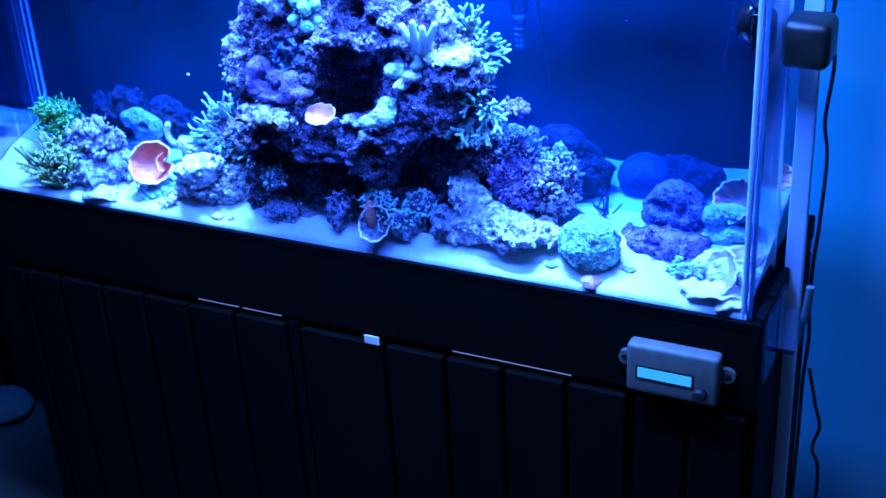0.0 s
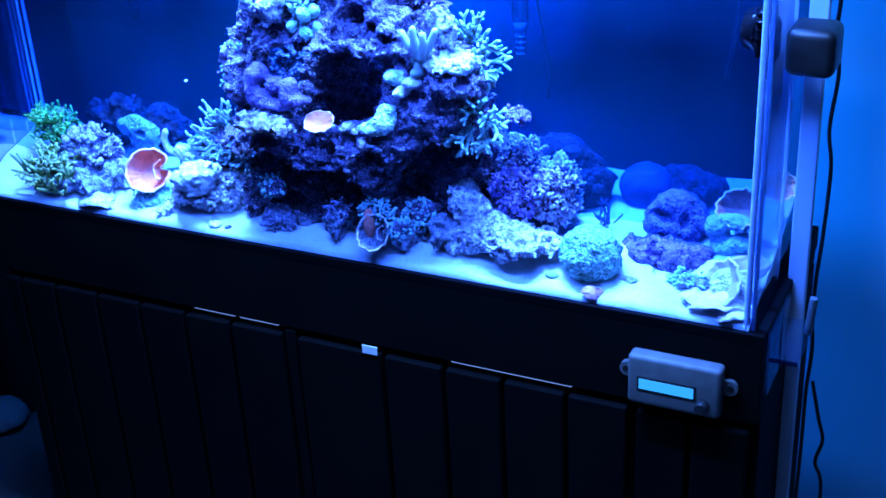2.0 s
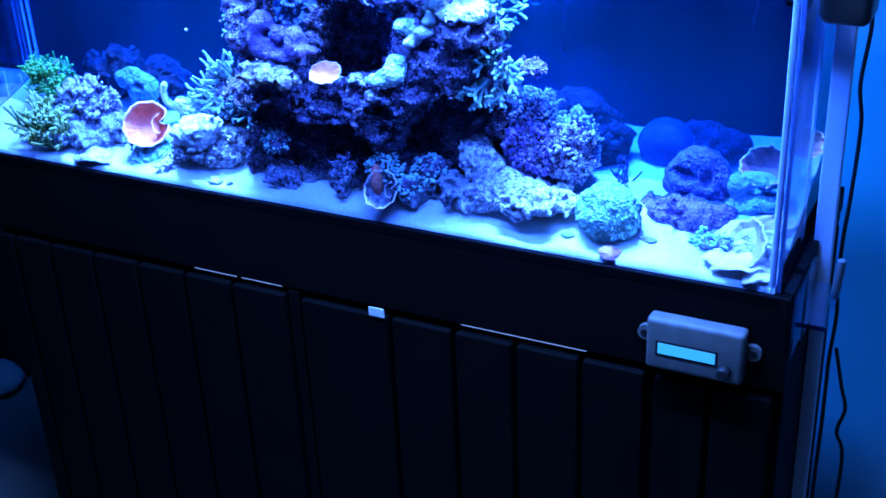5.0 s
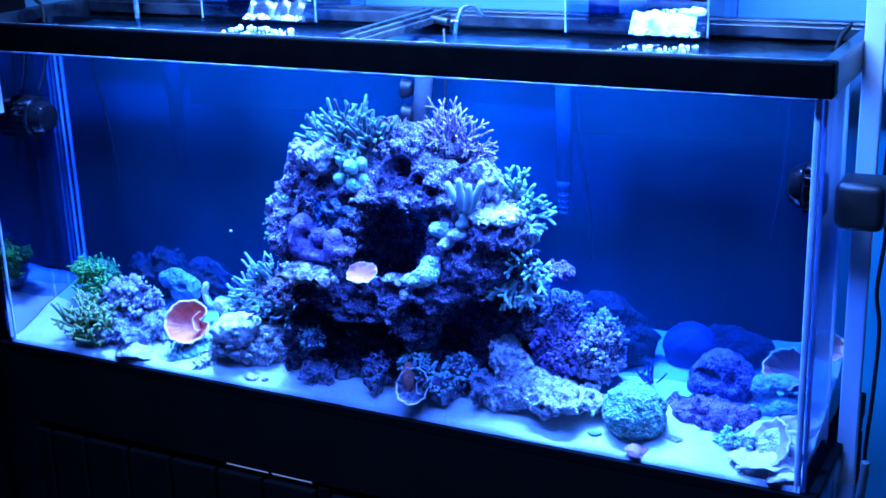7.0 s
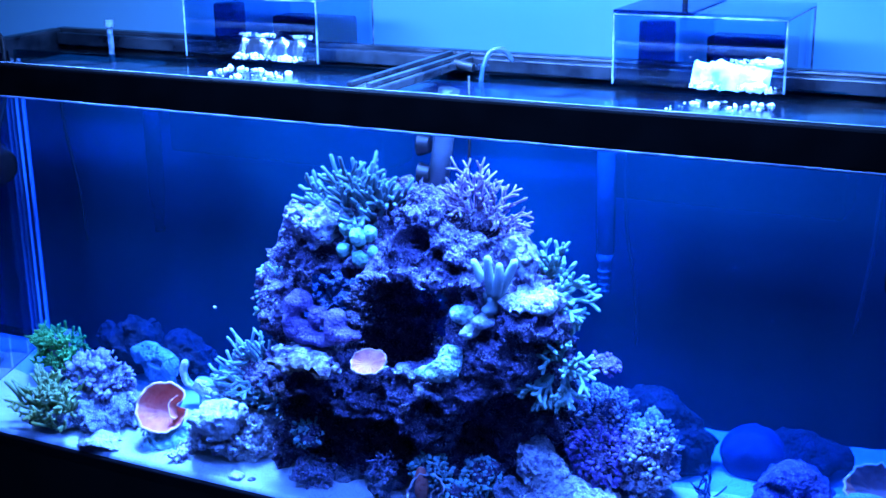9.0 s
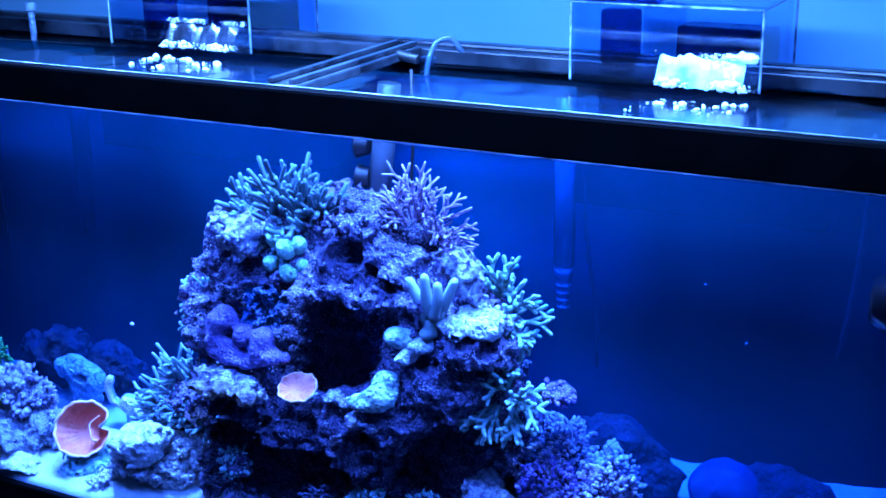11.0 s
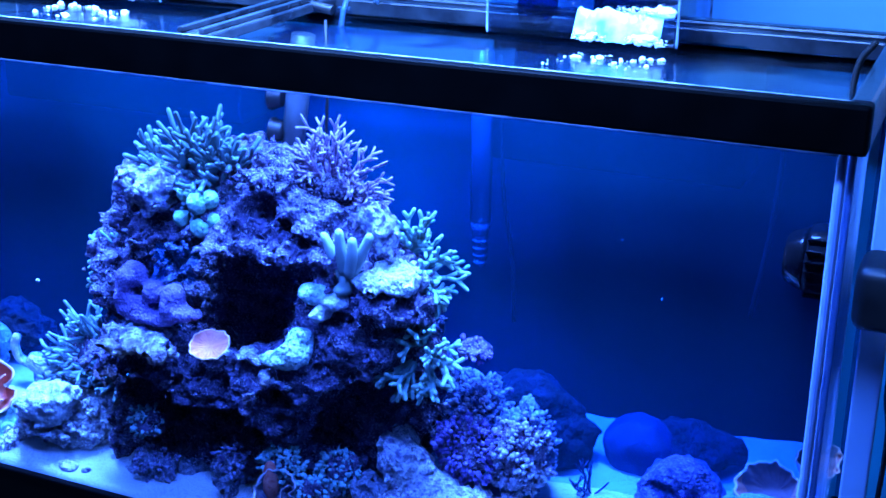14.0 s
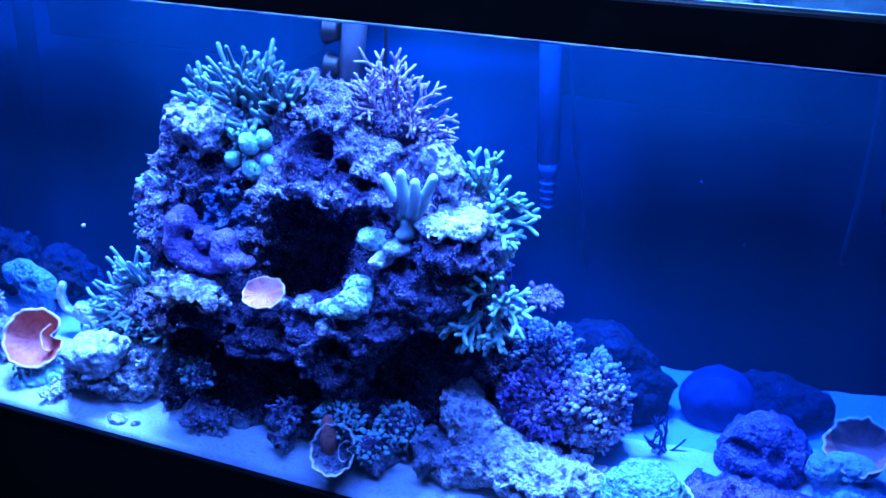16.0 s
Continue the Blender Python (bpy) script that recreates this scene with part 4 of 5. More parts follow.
rock("foot_rock", "knobbly teal rock under the pink cup coral", "teal_polyp", [((-0.280, 0.046, 0.798), (0.028, 0.016, 0.012)), ((-0.284, 0.072, 0.800), (0.022, 0.016, 0.010))], step=0.0020, rough=0.006, seed=211, fine=2.6, freq=1.6)
cup("plate_coral", "small flat salmon plate coral on the ledge", (0.029, 0.020, 0.962), 0.0195, 0.003, 34, 8, 2, wave=0.06, squash=0.85)
cup("cup_coral", "salmon pink cup coral near the tank end", (0.548, 0.150, 0.859), 0.026, 0.020, 52, -10, 3)
cup("cup_coral", "upright salmon cup coral behind the folded coral", (0.570, 0.185, 0.880), 0.020, 0.024, 60, 40, 4)
cup("fan_coral", "mauve fan shaped cup coral at the reef foot", (0.098, 0.026, 0.812), 0.022, 0.020, 56, 10, 6, wave=0.10, mats=("dark_rock", "shell", "grey_cup"), fold=0.3)
rock("sponge", "small orange sponge tongue at the reef foot", "pink", [((0.088, 0.022, 0.832), (0.003, 0.003, 0.009)), ((0.090, 0.021, 0.824), (0.003, 0.003, 0.007))], category="sponge", step=0.0014, rough=0.0012, seed=143)
cup("shell_plate", "bleached tilted shell plate near the tank end", (0.556, 0.048, 0.812), 0.030, 0.008, 60, -50, 8, mats=("grey_cup", "shell", "shell"), category="shell")


def polyps(name, label, m, centre, radii, n, size, seed, face=(-0.2, -1, 0.45), foot=None, foot_mat="dark_rock"):
    """A crowded mat of small round polyps over the seen side of a mound."""
    rng = random.Random(seed)
    t = thing(name, (centre[0], centre[1], centre[2] - radii[2]), label, "coral")
    V, Fc = lump([(centre, [q * 0.92 for q in radii])], step=0.003, rough=0.005, seed=seed)
    raw("mound", V, Fc, M[foot_mat], t)
    ico = bmesh.new()
    bmesh.ops.create_icosphere(ico, subdivisions=1, radius=1.0)
    bv, bf = [v.co.copy() for v in ico.verts], [[v.index for v in f.verts] for f in ico.faces]
    ico.free()
    V, Fc, face = [], [], Vector(face).normalized()
    while len(V) < n * len(bv):
        d = Vector((rng.gauss(0, 1), rng.gauss(0, 1), rng.gauss(0, 1))).normalized()
        if d.dot(face) < -0.15:
            continue
        s = size * rng.uniform(0.45, 1.3)
        c = Vector((centre[0] + radii[0] * d.x, centre[1] + radii[1] * d.y, centre[2] + radii[2] * d.z)) + d * s * rng.uniform(-0.3, 1.3) + d * 0.012 * noise.noise((d * 2.6) + Vector((seed, 0, 0)))
        e = [rng.uniform(0.75, 1.25) for _ in range(3)]
        b = len(V)
        V += [c + (Vector((v.x * e[0], v.y * e[1], v.z * e[2])) + d * v.dot(d) * 0.6) * s * (1 + rng.uniform(-0.25, 0.25)) for v in bv]
        Fc += [[b + i for i in f] for f in bf]
    raw("polyps", V, Fc, M[m], t)["kind"] = "stuff"
    return t


polyps("cluster_coral", "grey blue clustered coral head on rubble", "polyp", (-0.402, 0.078, 0.846), (0.046, 0.026, 0.030), 330, 0.0042, 131)
polyps("polyp_mound", "tall mound of pale lilac knobbly polyps", "polyp", (0.269, 0.125, 0.897), (0.0276, .028, 0.0329), 560, 0.0023, 301, foot_mat="rock")
polyps("polyp_mound", "sloping mound of pale lilac knobbly polyps", "polyp", (0.315, 0.115, 0.867), (0.0350, .028, 0.0424), 860, 0.0024, 311, foot_mat="rock")
polyps("polyp_mound", "low mat of violet polyps on the mound", "purple_polyp", (0.266, 0.098, 0.866), (0.0329, .018, 0.0329), 620, 0.0019, 302, foot_mat="rock")
polyps("polyp_tuft", "small violet polyp tuft beside the branching coral", "purple_polyp", (0.273, 0.095, 0.974), (0.0106, .012, 0.0069), 90, 0.0019, 312, foot_mat="rock")
polyps("polyp_cluster", "cluster of teal frilly polyps at the reef foot", "teal_polyp", (0.094, 0.042, 0.837), (0.0212, .014, 0.0212), 420, 0.0018, 303, foot_mat="rock")
polyps("polyp_cluster", "cluster of teal frilly polyps at the reef foot", "teal_polyp", (0.125, 0.036, 0.82), (0.0132, .012, 0.0106), 220, 0.0017, 304, foot_mat="rock")
polyps("polyp_cluster", "dim teal polyps on a foot rock", "teal_polyp", (0.147, 0.06, 0.835), (0.0186, .014, 0.0170), 320, 0.0018, 305, foot_mat="rock")
polyps("polyp_cluster", "small teal polyp tuft under the ledge", "teal_polyp", (-0.062, 0.034, 0.854), (0.0143, .011, 0.0117), 220, 0.0018, 306, foot_mat="rock")
polyps("polyp_cluster", "lilac polyps on a foot rock", "polyp", (0.034, 0.042, 0.83), (0.0159, .013, 0.0127), 300, 0.0016, 307)
polyps("polyp_cluster", "dim lilac polyps on a foot rock", "polyp", (-0.058, 0.04, 0.804), (0.0244, .014, 0.0148), 380, 0.0016, 308)
polyps("button_coral", "small teal button coral on the sand", "teal_polyp", (0.507, 0.058, 0.804), (0.020, 0.014, 0.010), 160, 0.0018, 309)

# pale leather coral: a thick wavy sheet
V, Fc = lump([((-0.353, 0.120, 0.861), (0.026, 0.010, 0.022)), ((-0.376, 0.120, 0.869), (0.014, 0.009, 0.012)), ((-0.329, 0.120, 0.865), (0.013, 0.009, 0.013)), ((-0.349, 0.121, 0.835), (0.018, 0.010, 0.018))],
             carve=[((-0.343, 0.111, 0.865), (0.007, 0.006, 0.004)), ((-0.363, 0.111, 0.859), (0.005, 0.006, 0.004))], step=0.0022, rough=0.0045, seed=220, blend=0.004)
tagged(raw("leather_coral", V, Fc, M["leather"]), "pale mint wavy leather coral standing on the sand", "coral")
# bleached skeleton with a hooked finger
t = thing("coral_skeleton", (-0.271, 0.117, 0.824), "bleached white coral skeleton with a hooked finger", "coral")
V, Fc, T = tubes([(smooth_line([(-0.274, 0.112, 0.841), (-0.291, 0.108, 0.849), (-0.296, 0.106, 0.865), (-0.292, 0.106, 0.877)], 5), [0.0052] * 16, [0] * 16)], 10)
raw("finger", V, Fc, M["bone"], t)
V, Fc = lump([((-0.266, 0.110, 0.847), (0.018, 0.010, 0.014)), ((-0.248, 0.110, 0.841), (0.014, 0.010, 0.014)), ((-0.266, 0.114, 0.827), (0.015, 0.01, 0.012))], step=0.0022, rough=0.003, seed=225, blend=0.008)
raw("branch", V, Fc, M["bone"], t)
# shells and crumbs on the sand
def shard(name, label, m, at, size, tilt, lean, turn, seed, bow=0.25):
    """A thin broken shell: a bowed plate with a ragged outline and real thickness."""
    n, k, V, Fc = 40, 7, [], []
    T = Matrix.Translation(at) @ pose(0, 0, 0, tilt, lean, turn).to_4x4()
    for lay in (0, 1):
        for j in range(k + 1):
            for i in range(n):
                a, q = 2 * math.pi * i / n, j / k
                r = size * (1 + q * (0.34 * noise.noise((math.cos(a) * 1.3, math.sin(a) * 1.3, seed)) + 0.16 * noise.noise((math.cos(a) * 4, math.sin(a) * 4, seed + 5))))
                x, y = r * q * math.cos(a), 0.62 * r * q * math.sin(a)
                z = bow * size * (1 - (x / size) ** 2 - 0.6 * (y / size) ** 2) + 0.05 * size * math.sin(28 * y / size + 3 * x / size) * q + 0.16 * size * noise.noise((x / size * 2.2, y / size * 2.2, seed + 9))
                V.append(T @ Vector((x, y, z + (0.07 * size * (1 - 0.6 * q) if lay else 0))))
    m0 = n * (k + 1)
    for j in range(k):
        for i in range(n):
            a, b, c, d = j * n + i, j * n + (i + 1) % n, (j + 1) * n + (i + 1) % n, (j + 1) * n + i
            Fc += [(a, d, c, b), (a + m0, b + m0, c + m0, d + m0)]
    for i in range(n):
        a, b = k * n + i, k * n + (i + 1) % n
        Fc.append((a, a + m0, b + m0, b))
    return tagged(raw(name, V, Fc, M[m]), label, "shell", "shells on the sand")


shard("shell", "bleached broken shell lying on the sand", "shell", (0.552, 0.026, 0.796), 0.034, 8, -4, 8, 231)
shard("shell", "pale curved shell lying on the sand", "shell", (0.520, 0.030, 0.794), 0.020, 14, 6, -20, 232, 0.4)
shard("shell", "pale jagged shell standing by the tank end", "bone", (0.560, 0.050, 0.812), 0.030, 52, -12, 14, 233, 0.2)
shard("shell", "tall mauve shell plate leaning on the tank end", "grey_cup", (0.572, 0.070, 0.822), 0.032, 62, -40, 10, 241, 0.15)
shard("shell", "reddish shell flake by the tank end", "shell", (0.574, 0.016, 0.792), 0.020, 20, -10, 30, 242, 0.3)
shard("shell", "white shell half buried by the front glass", "bone", (-0.366, 0.020, 0.789), 0.032, 12, -6, 16, 234, 0.35)
shard("shell", "white shell flake by the front glass", "bone", (-0.345, 0.016, 0.792), 0.014, 22, 8, -14, 235, 0.4)
shard("red_shell", "small reddish shell by the front glass", "red_shell", (0.399, 0.013, 0.789), 0.014, 46, 10, 20, 236, 0.4)
for label, m, c, r, sd in (("white pebble on the sand", "bone", (-0.160, 0.018, 0.788), (0.008, 0.006, 0.004), 237), ("flat dark pebble on the sand", "dark_rock", (-0.138, 0.020, 0.787), (0.005, 0.004, 0.002), 238),
                           ("dark crumb of rubble beside the dome coral", "olive", (0.337, 0.032, 0.792), (0.008, 0.005, 0.003), 239), ("dark crumb of rubble beside the dome coral", "dark_rock", (0.432, 0.048, 0.796), (0.009, 0.004, 0.002), 240)):
    V, Fc = lump([(c, r), ((c[0] + r[0] * 0.5, c[1], c[2] + r[2] * 0.4), (r[0] * 0.5, r[1] * 0.8, r[2] * 0.5))], step=0.0018, rough=min(r) * 0.6, seed=sd, blend=0.004, freq=1.5)
    tagged(raw("pebble", V, Fc, M[m]), label, "pebble", "crumbs on the sand")

# specks and snails on the panes
for x, y, z, r in ((-0.164, 0.0085, 1.002, 0.0022), (0.369, 0.235, 1.052, 0.0013), (0.412, 0.238, 0.996, 0.0010), (0.342, 0.160, 0.880, 0.0024)):
    bm = bmesh.new()
    bmesh.ops.create_icosphere(bm, subdivisions=2, radius=r)
    bm.transform(Matrix.Translation((x, y, z)) @ Matrix.Diagonal((1.2, 0.7, 0.9, 1)))
    tagged(part("snail", bm, M["bone"], smooth=True), "tiny pale snail clinging to the glass", "snail", "snails on the glass")


# ---- pumps, pipes and filters ----
def powerhead(side, y, z, ym):
    """A round ribbed pump held to an end pane by a magnet block outside."""
    xi, xo = side * 0.588, side * 0.6065
    t = thing("powerhead_pump", (xi, y, z), "black ribbed circulation pump held on the end glass by a magnet", "pump", "circulation pumps")
    part("housing", rod((xi, y, z), (xi - side * 0.028, y, z), 0.032, 0.031, 28, 0.004), M["gloss_black"], t, smooth=True)
    part("nose", rod((xi - side * 0.0282, y, z), (xi - side * 0.046, y, z), 0.028, 0.020, 28, 0.004), M["gloss_black"], t, smooth=True)
    for k in range(7):
        dz = -0.024 + 0.008 * k
        w = math.sqrt(max(0.0328 ** 2 - dz * dz, 1e-6))
        part("rib", box(xi - side * 0.014 - 0.0125, xi - side * 0.014 + 0.0125, y - w - 0.0016, y - w + 0.004, z + dz - 0.0011, z + dz + 0.0011), M["gloss_black"], t)
    part("magnet", box(min(xo, xo + side * 0.052), max(xo, xo + side * 0.052), ym - 0.056, ym + 0.000, z - 0.020, z + 0.032, 0.010, 4), M["black"], t, smooth=True)
    V, Fc, T = tubes([(smooth_line([(xi - side * 0.01, y + 0.02, z + 0.03), (xi - side * 0.014, y + 0.04, z + 0.08), (xi - side * 0.012, y + 0.05, z + 0.15), (xi + side * 0.0, y + 0.05, RIM1 + 0.012)], 6), [0.0028] * 19, [0] * 19)], 8)
    raw("cable", V, Fc, M["cable"], t, "thin black cable")
    return t


powerhead(1, 0.115, 1.104, 0.078)
powerhead(-1, 0.090, 1.112, 0.090)


def filter_box(x0, x1, body, tube, film, label):
    """A clear hang-on filter: chamber over the rim, dark body behind the pane, lid, spillway, froth and an intake tube."""
    y0, y1, z0, z1 = 0.210, 0.345, 1.250, 1.324
    t = thing("hang_on_filter", ((x0 + x1) / 2, 0.30, RIM1), label, "filter", "hang-on filters")
    e = 0.004
    part("front_wall", box(x0, x1, y0, y0 + e, z0, z1), M["acrylic"], t)
    part("end_wall", box(x0, x0 + e, y0 + e, y1, z0, z1), M["acrylic"], t)
    part("end_wall", box(x1 - e, x1, y0 + e, y1, z0, z1), M["acrylic"], t)
    part("back_wall", box(x0 + e, x1 - e, y1 - e, y1, z0, z1), M["acrylic"], t)
    part("body", box(body[0], body[1], 0.293, 0.375, 1.100, 1.249, 0.004), M["smoke"], t, "dark chamber behind the tank")
    part("lid", box(x0 - 0.001, x0 + 0.085, y0 - 0.001, y1 + 0.002, z1 + 0.0005, z1 + 0.005, 0.001), M["dark_acrylic"], t)
    part("lid", box(x0 + 0.087, x1 + 0.001, y0 - 0.001, y1 + 0.002, z1 + 0.0005, z1 + 0.004, 0.001), M["acrylic"], t)
    # pale rods along the edges stand for their glints
    for a, b in (((x0, y0), (x1, y0)), ((x0, y0), (x0, y1)), ((x1, y0), (x1, y1))):
        part("edge", rod((*a, z1), (*b, z1), 0.0012, 0.0012, 6), M["acrylic_edge"], t, "acrylic edge with its glint painted pale")
    for a in ((x0, y0), (x1, y0), (x1, y1)):
        part("edge", rod((*a, z0), (*a, z1), 0.0012, 0.0012, 6), M["acrylic_edge"], t, "acrylic edge with its glint painted pale")
    part("motor", rod((x0 + 0.032, 0.262, z0 + 0.002), (x0 + 0.032, 0.262, z1 - 0.012), 0.020, 0.020, 24, 0.003), M["dark_acrylic"], t, smooth=True)
    part("divider", box(x0 + 0.070, x0 + 0.074, y0 + 0.006, y1 - 0.006, z0, z1 - 0.004), M["acrylic"], t)
    part("media", box(x0 + 0.080, x1 - 0.010, 0.285, 0.325, z0, z0 + 0.045, 0.004), M["dark_acrylic"], t)
    part("knob", join(rod((x0 + 0.055, 0.285, z1 + 0.005), (x0 + 0.055, 0.285, z1 + 0.016), 0.003)), M["black"], t)
    # spillway: a curved lip with white water on it
    n, V, Fc = 60, [], []
    for i in range(n + 1):
        x = x0 + 0.090 + (x1 - x0 - 0.102) * i / n
        for k in range(7):
            s = k / 6
            V.append((x, y0 - 0.002 - 0.016 * s, z0 + 0.029 - 0.025 * s ** 1.3 + 0.005 * noise.noise((x * 70, s * 1.5, x0)) + 0.002 * noise.noise((x * 260, s * 6, x0))))
    for i in range(n):
        for k in range(6):
            a = i * 7 + k
            Fc.append((a, a + 7, a + 8, a + 1))
    # the right filter's film has its lit look painted in, the left one is clear
    raw("spillway", V, Fc, M[film], t, "thin water film sliding over the spillway")
    rng = random.Random(int(x0 * 1000))
    bm = bmesh.new()
    for i in range(520):
        x = rng.uniform(x0 + 0.085, x1 - 0.004)
        kind = i % 3
        if kind < 2 and noise.noise((x * 40, x0 * 7, kind)) < -0.08:
            continue
        y, z = ((y0 - 0.003, z0 + 0.031 + rng.uniform(-0.002, 0.003)), (y0 - 0.018, z0 + 0.005 + rng.uniform(-0.001, 0.005)), (y0 - 0.03 - rng.random() ** 2 * 0.06, WATER + 0.0012))[kind]
        clump = max(0.0, noise.noise((x * 40, x0 * 7, kind)))
        if kind == 2 and noise.noise((x * 90, y * 90, 2.5)) < 0.0:
            continue
        r = (0.0006 + 0.0060 * clump * rng.random()) * (1.0 if film == "painted_lit_film" else 0.7) if kind < 2 else 0.0005 + 0.0030 * rng.random() ** 4
        ball = bmesh.ops.create_icosphere(bm, subdivisions=2 if r > 0.0015 else 1, radius=r)["verts"]
        wide, tall = rng.uniform(0.7, 1.6), rng.uniform(0.6, 1.2)
        for v in ball:
            q = 1 + 0.55 * noise.noise(v.co / r * 1.6 + Vector((i, 0, 0)))
            v.co = Vector((x + v.co.x * wide * q, y + v.co.y * q, z + v.co.z * tall * q))
    part("froth", bm, M["froth"], t, "white bubbles and salt crumbs", True)["kind"] = "stuff"
    xt = tube
    part("intake_tube", rod((xt, 0.238, 1.226), (xt, 0.238, 1.050), 0.011, 0.011, 20), M["tube"], t, "clear blue intake tube", True)
    part("tube_collar", rod((xt, 0.238, 1.0498), (xt, 0.238, 1.035), 0.0105, 0.0085, 20), M["tube"], t, smooth=True)
    part("strainer", rod((xt, 0.238, 1.0348), (xt, 0.238, 1.000), 0.0075, 0.0055, 16, 0.001), M["tube"], t, smooth=True)
    for k in range(4):
        part("strainer_ring", rod((xt, 0.238, 1.030 - 0.008 * k), (xt, 0.238, 1.027 - 0.008 * k), 0.0088 - 0.0005 * k, 0.0088 - 0.0005 * k, 16), M["tube"], t, smooth=True)
    return t


filter_box(0.232, 0.415, (0.205, 0.470), 0.218, "painted_lit_film", "clear acrylic hang-on filter with a frothing spillway painted bright")
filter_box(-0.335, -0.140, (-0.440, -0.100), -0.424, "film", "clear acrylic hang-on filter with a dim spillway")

# return pipe with suction cups, behind the reef top
t = thing("return_pipe", (0.030, 0.16, 1.08), "grey water pipe with black suction cups behind the reef", "pipe")
part("pipe", rod((0.036, 0.165, 1.085), (0.058, 0.165, 1.240), 0.012, 0.012, 20), M["pvc"], t, smooth=True)
for z in (1.142, 1.176):
    part("suction_cup", rod((0.022, 0.158, z), (0.036, 0.160, z), 0.014, 0.009, 20, 0.002), M["black"], t, smooth=True)
V, Fc, T = tubes([([(0.080, 0.17, 1.255), (0.080, 0.17, 1.18), (0.078, 0.165, 1.10)], [0.0016] * 3, [0] * 3)], 8)
tagged(raw("probe_wire", V, Fc, M["cable"]), "thin dark probe wire hanging in the water", "wire")
# bent airline over the brace
t = thing("airline_hook", (0.085, 0.21, WATER), "clear bent airline hooked over the tank brace", "tube")
V, Fc, T = tubes([(smooth_line([(0.078, 0.205, 1.242), (0.079, 0.212, 1.262), (0.083, 0.222, 1.275), (0.094, 0.230, 1.277), (0.102, 0.238, 1.264)], 6), [0.0028] * 25, [0] * 25)], 8)
raw("bent_tube", V, Fc, M["tube"], t)
part("clip", box(0.072, 0.088, 0.200, 0.212, 1.246, 1.262, 0.002), M["acrylic"], t)
part("valve", rod((0.040, 0.208, 1.262), (0.069, 0.206, 1.258), 0.005, 0.005, 14, 0.001), M["black"], t, smooth=True)
# float switch post in the far corner
t = thing("float_switch", (-0.47, 0.225, WATER), "small clear float switch post on the rim", "switch")
part("post", rod((-0.47, 0.225, 1.232), (-0.47, 0.225, 1.278), 0.004, 0.004, 12), M["acrylic_edge"], t, smooth=True)
part("cap", rod((-0.47, 0.225, 1.2782), (-0.47, 0.225, 1.288), 0.007, 0.006, 12, 0.001), M["acrylic_edge"], t, smooth=True)


def hanging(name, label, pts, r, m="cable"):
    p = smooth_line(pts, 6)
    V, Fc, T = tubes([(p, [r] * len(p), [0] * len(p))], 8)
    return tagged(raw(name, V, Fc, M[m]), label, "cable")


hanging("tank_cable", "dark cable hanging down behind the water", [(-0.512, 0.165, 1.225), (-0.508, 0.165, 1.15), (-0.495, 0.165, 1.08), (-0.488, 0.165, 1.00)], 0.0022)
hanging("tank_cable", "dark cable hanging down behind the water", [(0.240, 0.226, 1.225), (0.244, 0.226, 1.135), (0.248, 0.226, 1.08), (0.258, 0.226, 1.02), (0.262, 0.226, 0.95)], 0.0022)
hanging("tank_cable", "dark pump cable hanging down behind the water", [(0.520, 0.200, 1.225), (0.519, 0.200, 1.15), (0.514, 0.200, 1.08), (0.505, 0.200, 1.01)], 0.0026)
hanging("wall_cable", "black cable hanging beside the white board", [(0.640, 0.2, 1.9), (0.636, 0.2, 1.3), (0.632, 0.2, 1.121), (0.630, 0.2, 1.081), (0.637, 0.2, 1.033), (0.632, 0.2, 0.961), (0.638, 0.2, 0.911), (0.636, 0.2, 0.82), (0.634, 0.19, 0.762), (0.634, 0.19, 0.707),
                                                                  (0.637, 0.19, 0.658), (0.634, 0.19, 0.597), (0.634, 0.19, 0.543), (0.634, 0.19, 0.486), (0.633, 0.19, 0.3), (0.640, 0.2, 0.004)], 0.0025)
hanging("wall_cable", "black cable looping down the wall", [(0.640, 0.2, 0.605), (0.652, 0.2, 0.55), (0.660, 0.2, 0.516), (0.653, 0.2, 0.478), (0.664, 0.2, 0.433), (0.66, 0.2, 0.25), (0.67, 0.2, 0.004)], 0.0025)

# clear bracket on the stand's end
t = thing("acrylic_bracket", (0.63, 0.08, 0.66), "small clear acrylic probe bracket on the stand end", "bracket")
part("plate", box(0.6135, 0.617, 0.012, 0.12, 0.690, 0.775, 0.001), M["acrylic"], t)
part("shelf", box(0.6172, 0.650, 0.012, 0.115, 0.742, 0.745, 0.001), M["acrylic"], t)
part("edge", box(0.6172, 0.650, 0.0095, 0.0118, 0.741, 0.746), M["dark_acrylic"], t)
part("tube_stub", rod((0.644, 0.10, 0.735), (0.648, 0.10, 0.785), 0.005, 0.005, 12, 0.001), M["case"], t, smooth=True)

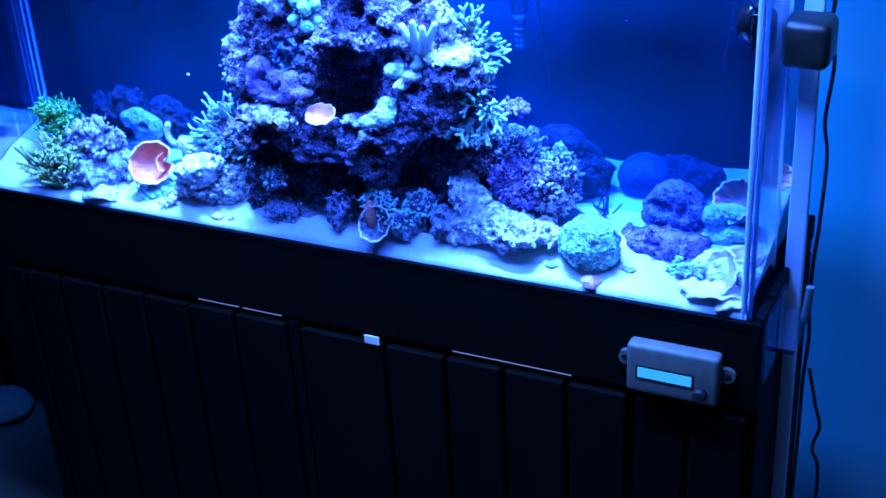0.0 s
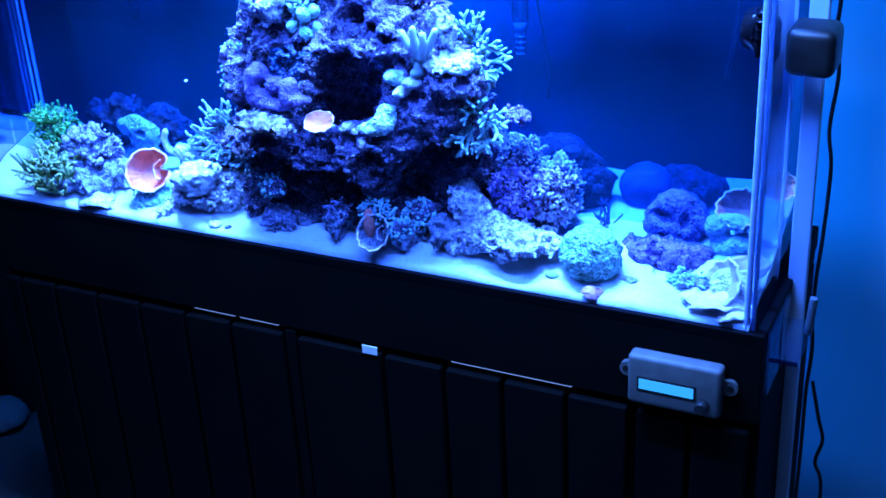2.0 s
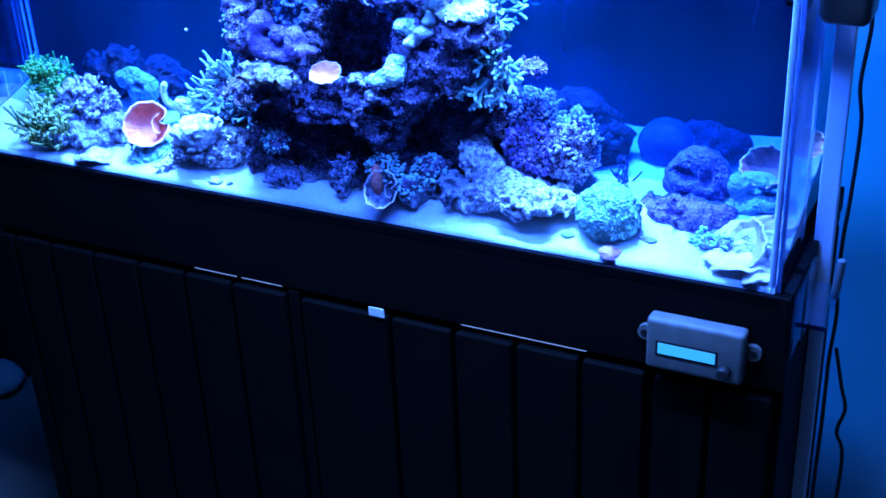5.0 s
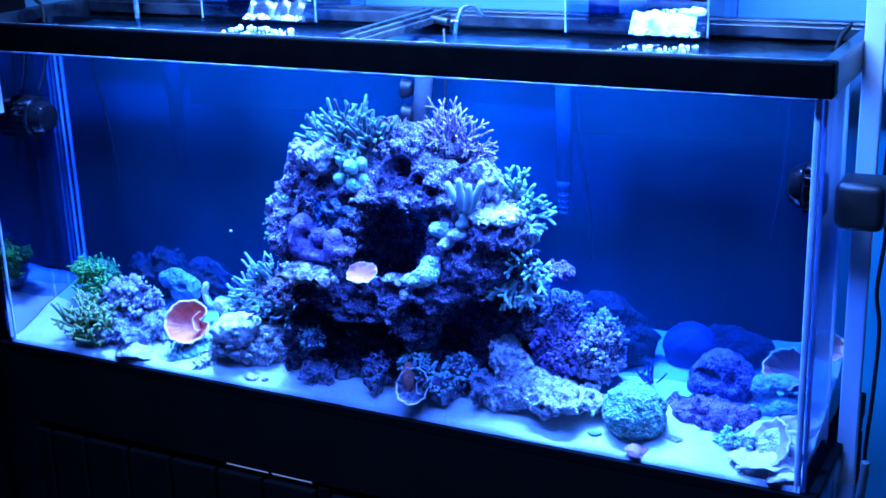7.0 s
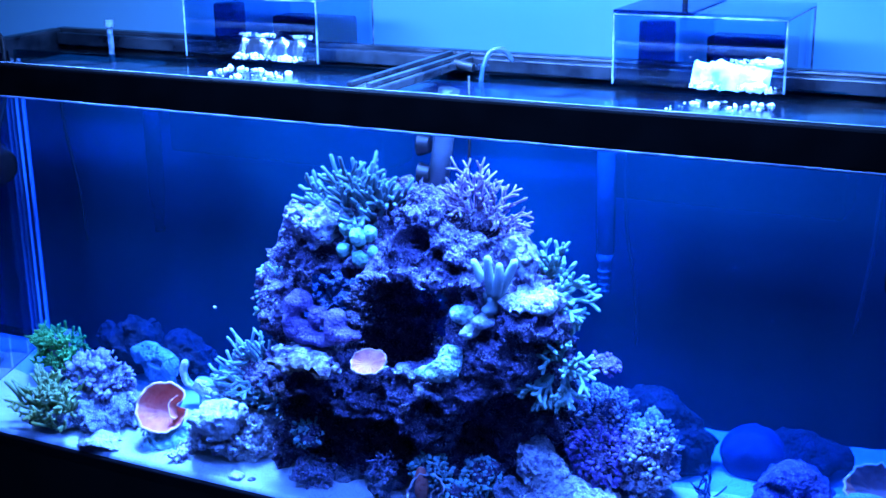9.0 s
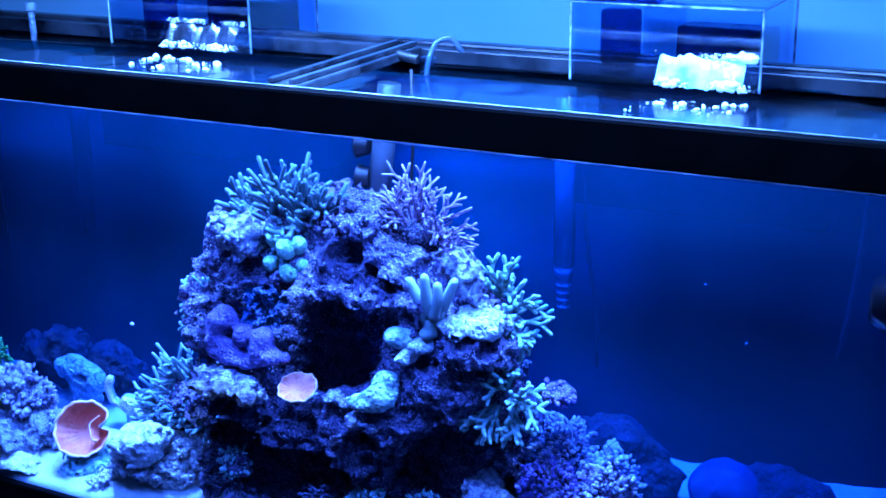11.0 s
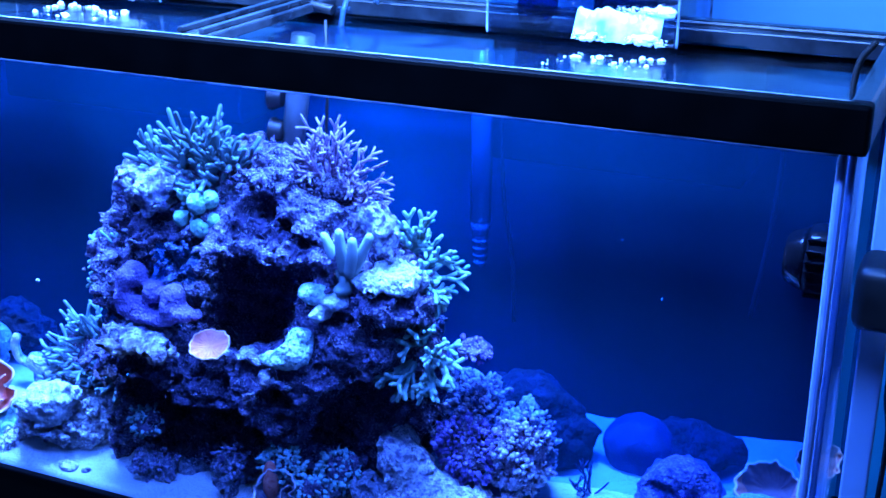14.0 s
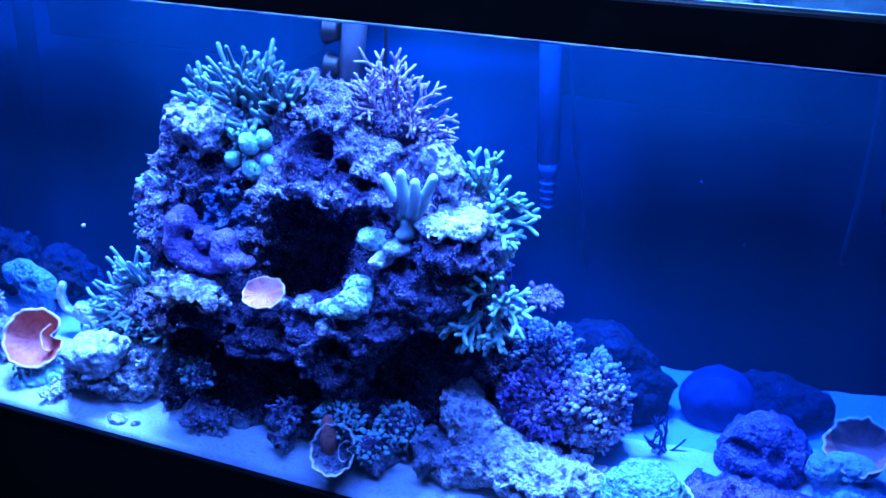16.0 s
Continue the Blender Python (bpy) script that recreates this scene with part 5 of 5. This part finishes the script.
# ---- the controller box on the apron ----
t = thing("aquarium_controller", (0.514, -0.003, 0.667), "pale plastic controller box with a lit blue display", "controller")
part("case", box(0.457, 0.571, -0.024, -0.0008, 0.668, 0.736, 0.006, 4), M["case"], t, smooth=True)
for x, s in ((0.452, -1), (0.577, 1)):
    part("ear", join(box(min(x, x + 0.007 * -s), max(x, x + 0.007 * -s), -0.0075, -0.0009, 0.695, 0.715, 0.002), rod((x, -0.0075, 0.705), (x, -0.0009, 0.705), 0.010, 0.010, 20)), M["case"], t)
    part("ear_hole", rod((x + s * 0.002, -0.0085, 0.705), (x + s * 0.002, -0.0076, 0.705), 0.0042, 0.0042, 16), M["black"], t)
scr = part("display", box(0.472, 0.539, -0.0255, -0.0242, 0.692, 0.706, 0.0004), M["screen"], t, "lit blue display")
part("bezel", box(0.4695, 0.5415, -0.0248, -0.0241, 0.6895, 0.7085), M["black"], t)
part("dial", rod((0.5505, -0.036, 0.686), (0.5505, -0.0242, 0.686), 0.0075, 0.0085, 20, 0.001), M["black"], t, smooth=True)

# ---- cloth on the floor beside the stand ----
V, Fc = lump([((-1.08, 0.36, 0.025), (0.07, 0.06, 0.025))], step=0.008, rough=0.004, seed=260, floor=0.0)
tagged(raw("floor_cloth", V, Fc, M["cushion"]), "pale crumpled cloth lying on the floor", "cloth")

# black sheet added for the shade on the wall beside the tank
n, V, Fc = 70, [], []
for k, dy in ((0, 0.0), (1, 0.006)):
    for i in range(n + 1):
        x = -2.2 + 1.30 * i / n
        y = 0.425 + 0.016 * math.sin(i * 0.9) + 0.006 * math.sin(i * 2.3) + dy
        V += [(x, y, 0.012), (x, y, 2.35)]
for k in (0, 1):
    for i in range(n):
        p = k * 2 * (n + 1) + 2 * i
        Fc.append((p, p + 2, p + 3, p + 1) if k == 0 else (p, p + 1, p + 3, p + 2))
tagged(raw("curtain", V, Fc, M["curtain"]), "black sheet added for the dark wall beside the aquarium", "curtain")

# the lamp's unseen housing above the tank, widened over the added fill strip
t = thing("reef_lamp", (0, 0.07, 1.64), "slim black lamp hung over the aquarium", "lamp")
part("housing", box(-0.55, 0.65, -0.28, 0.14, 1.625, 1.655, 0.004), M["trim"], t)
for x in (-0.42, 0.42):
    part("hanger", rod((x, 0.07, 1.6552), (x, 0.07, 2.4998), 0.0012, 0.0012, 6), M["cable"], t)
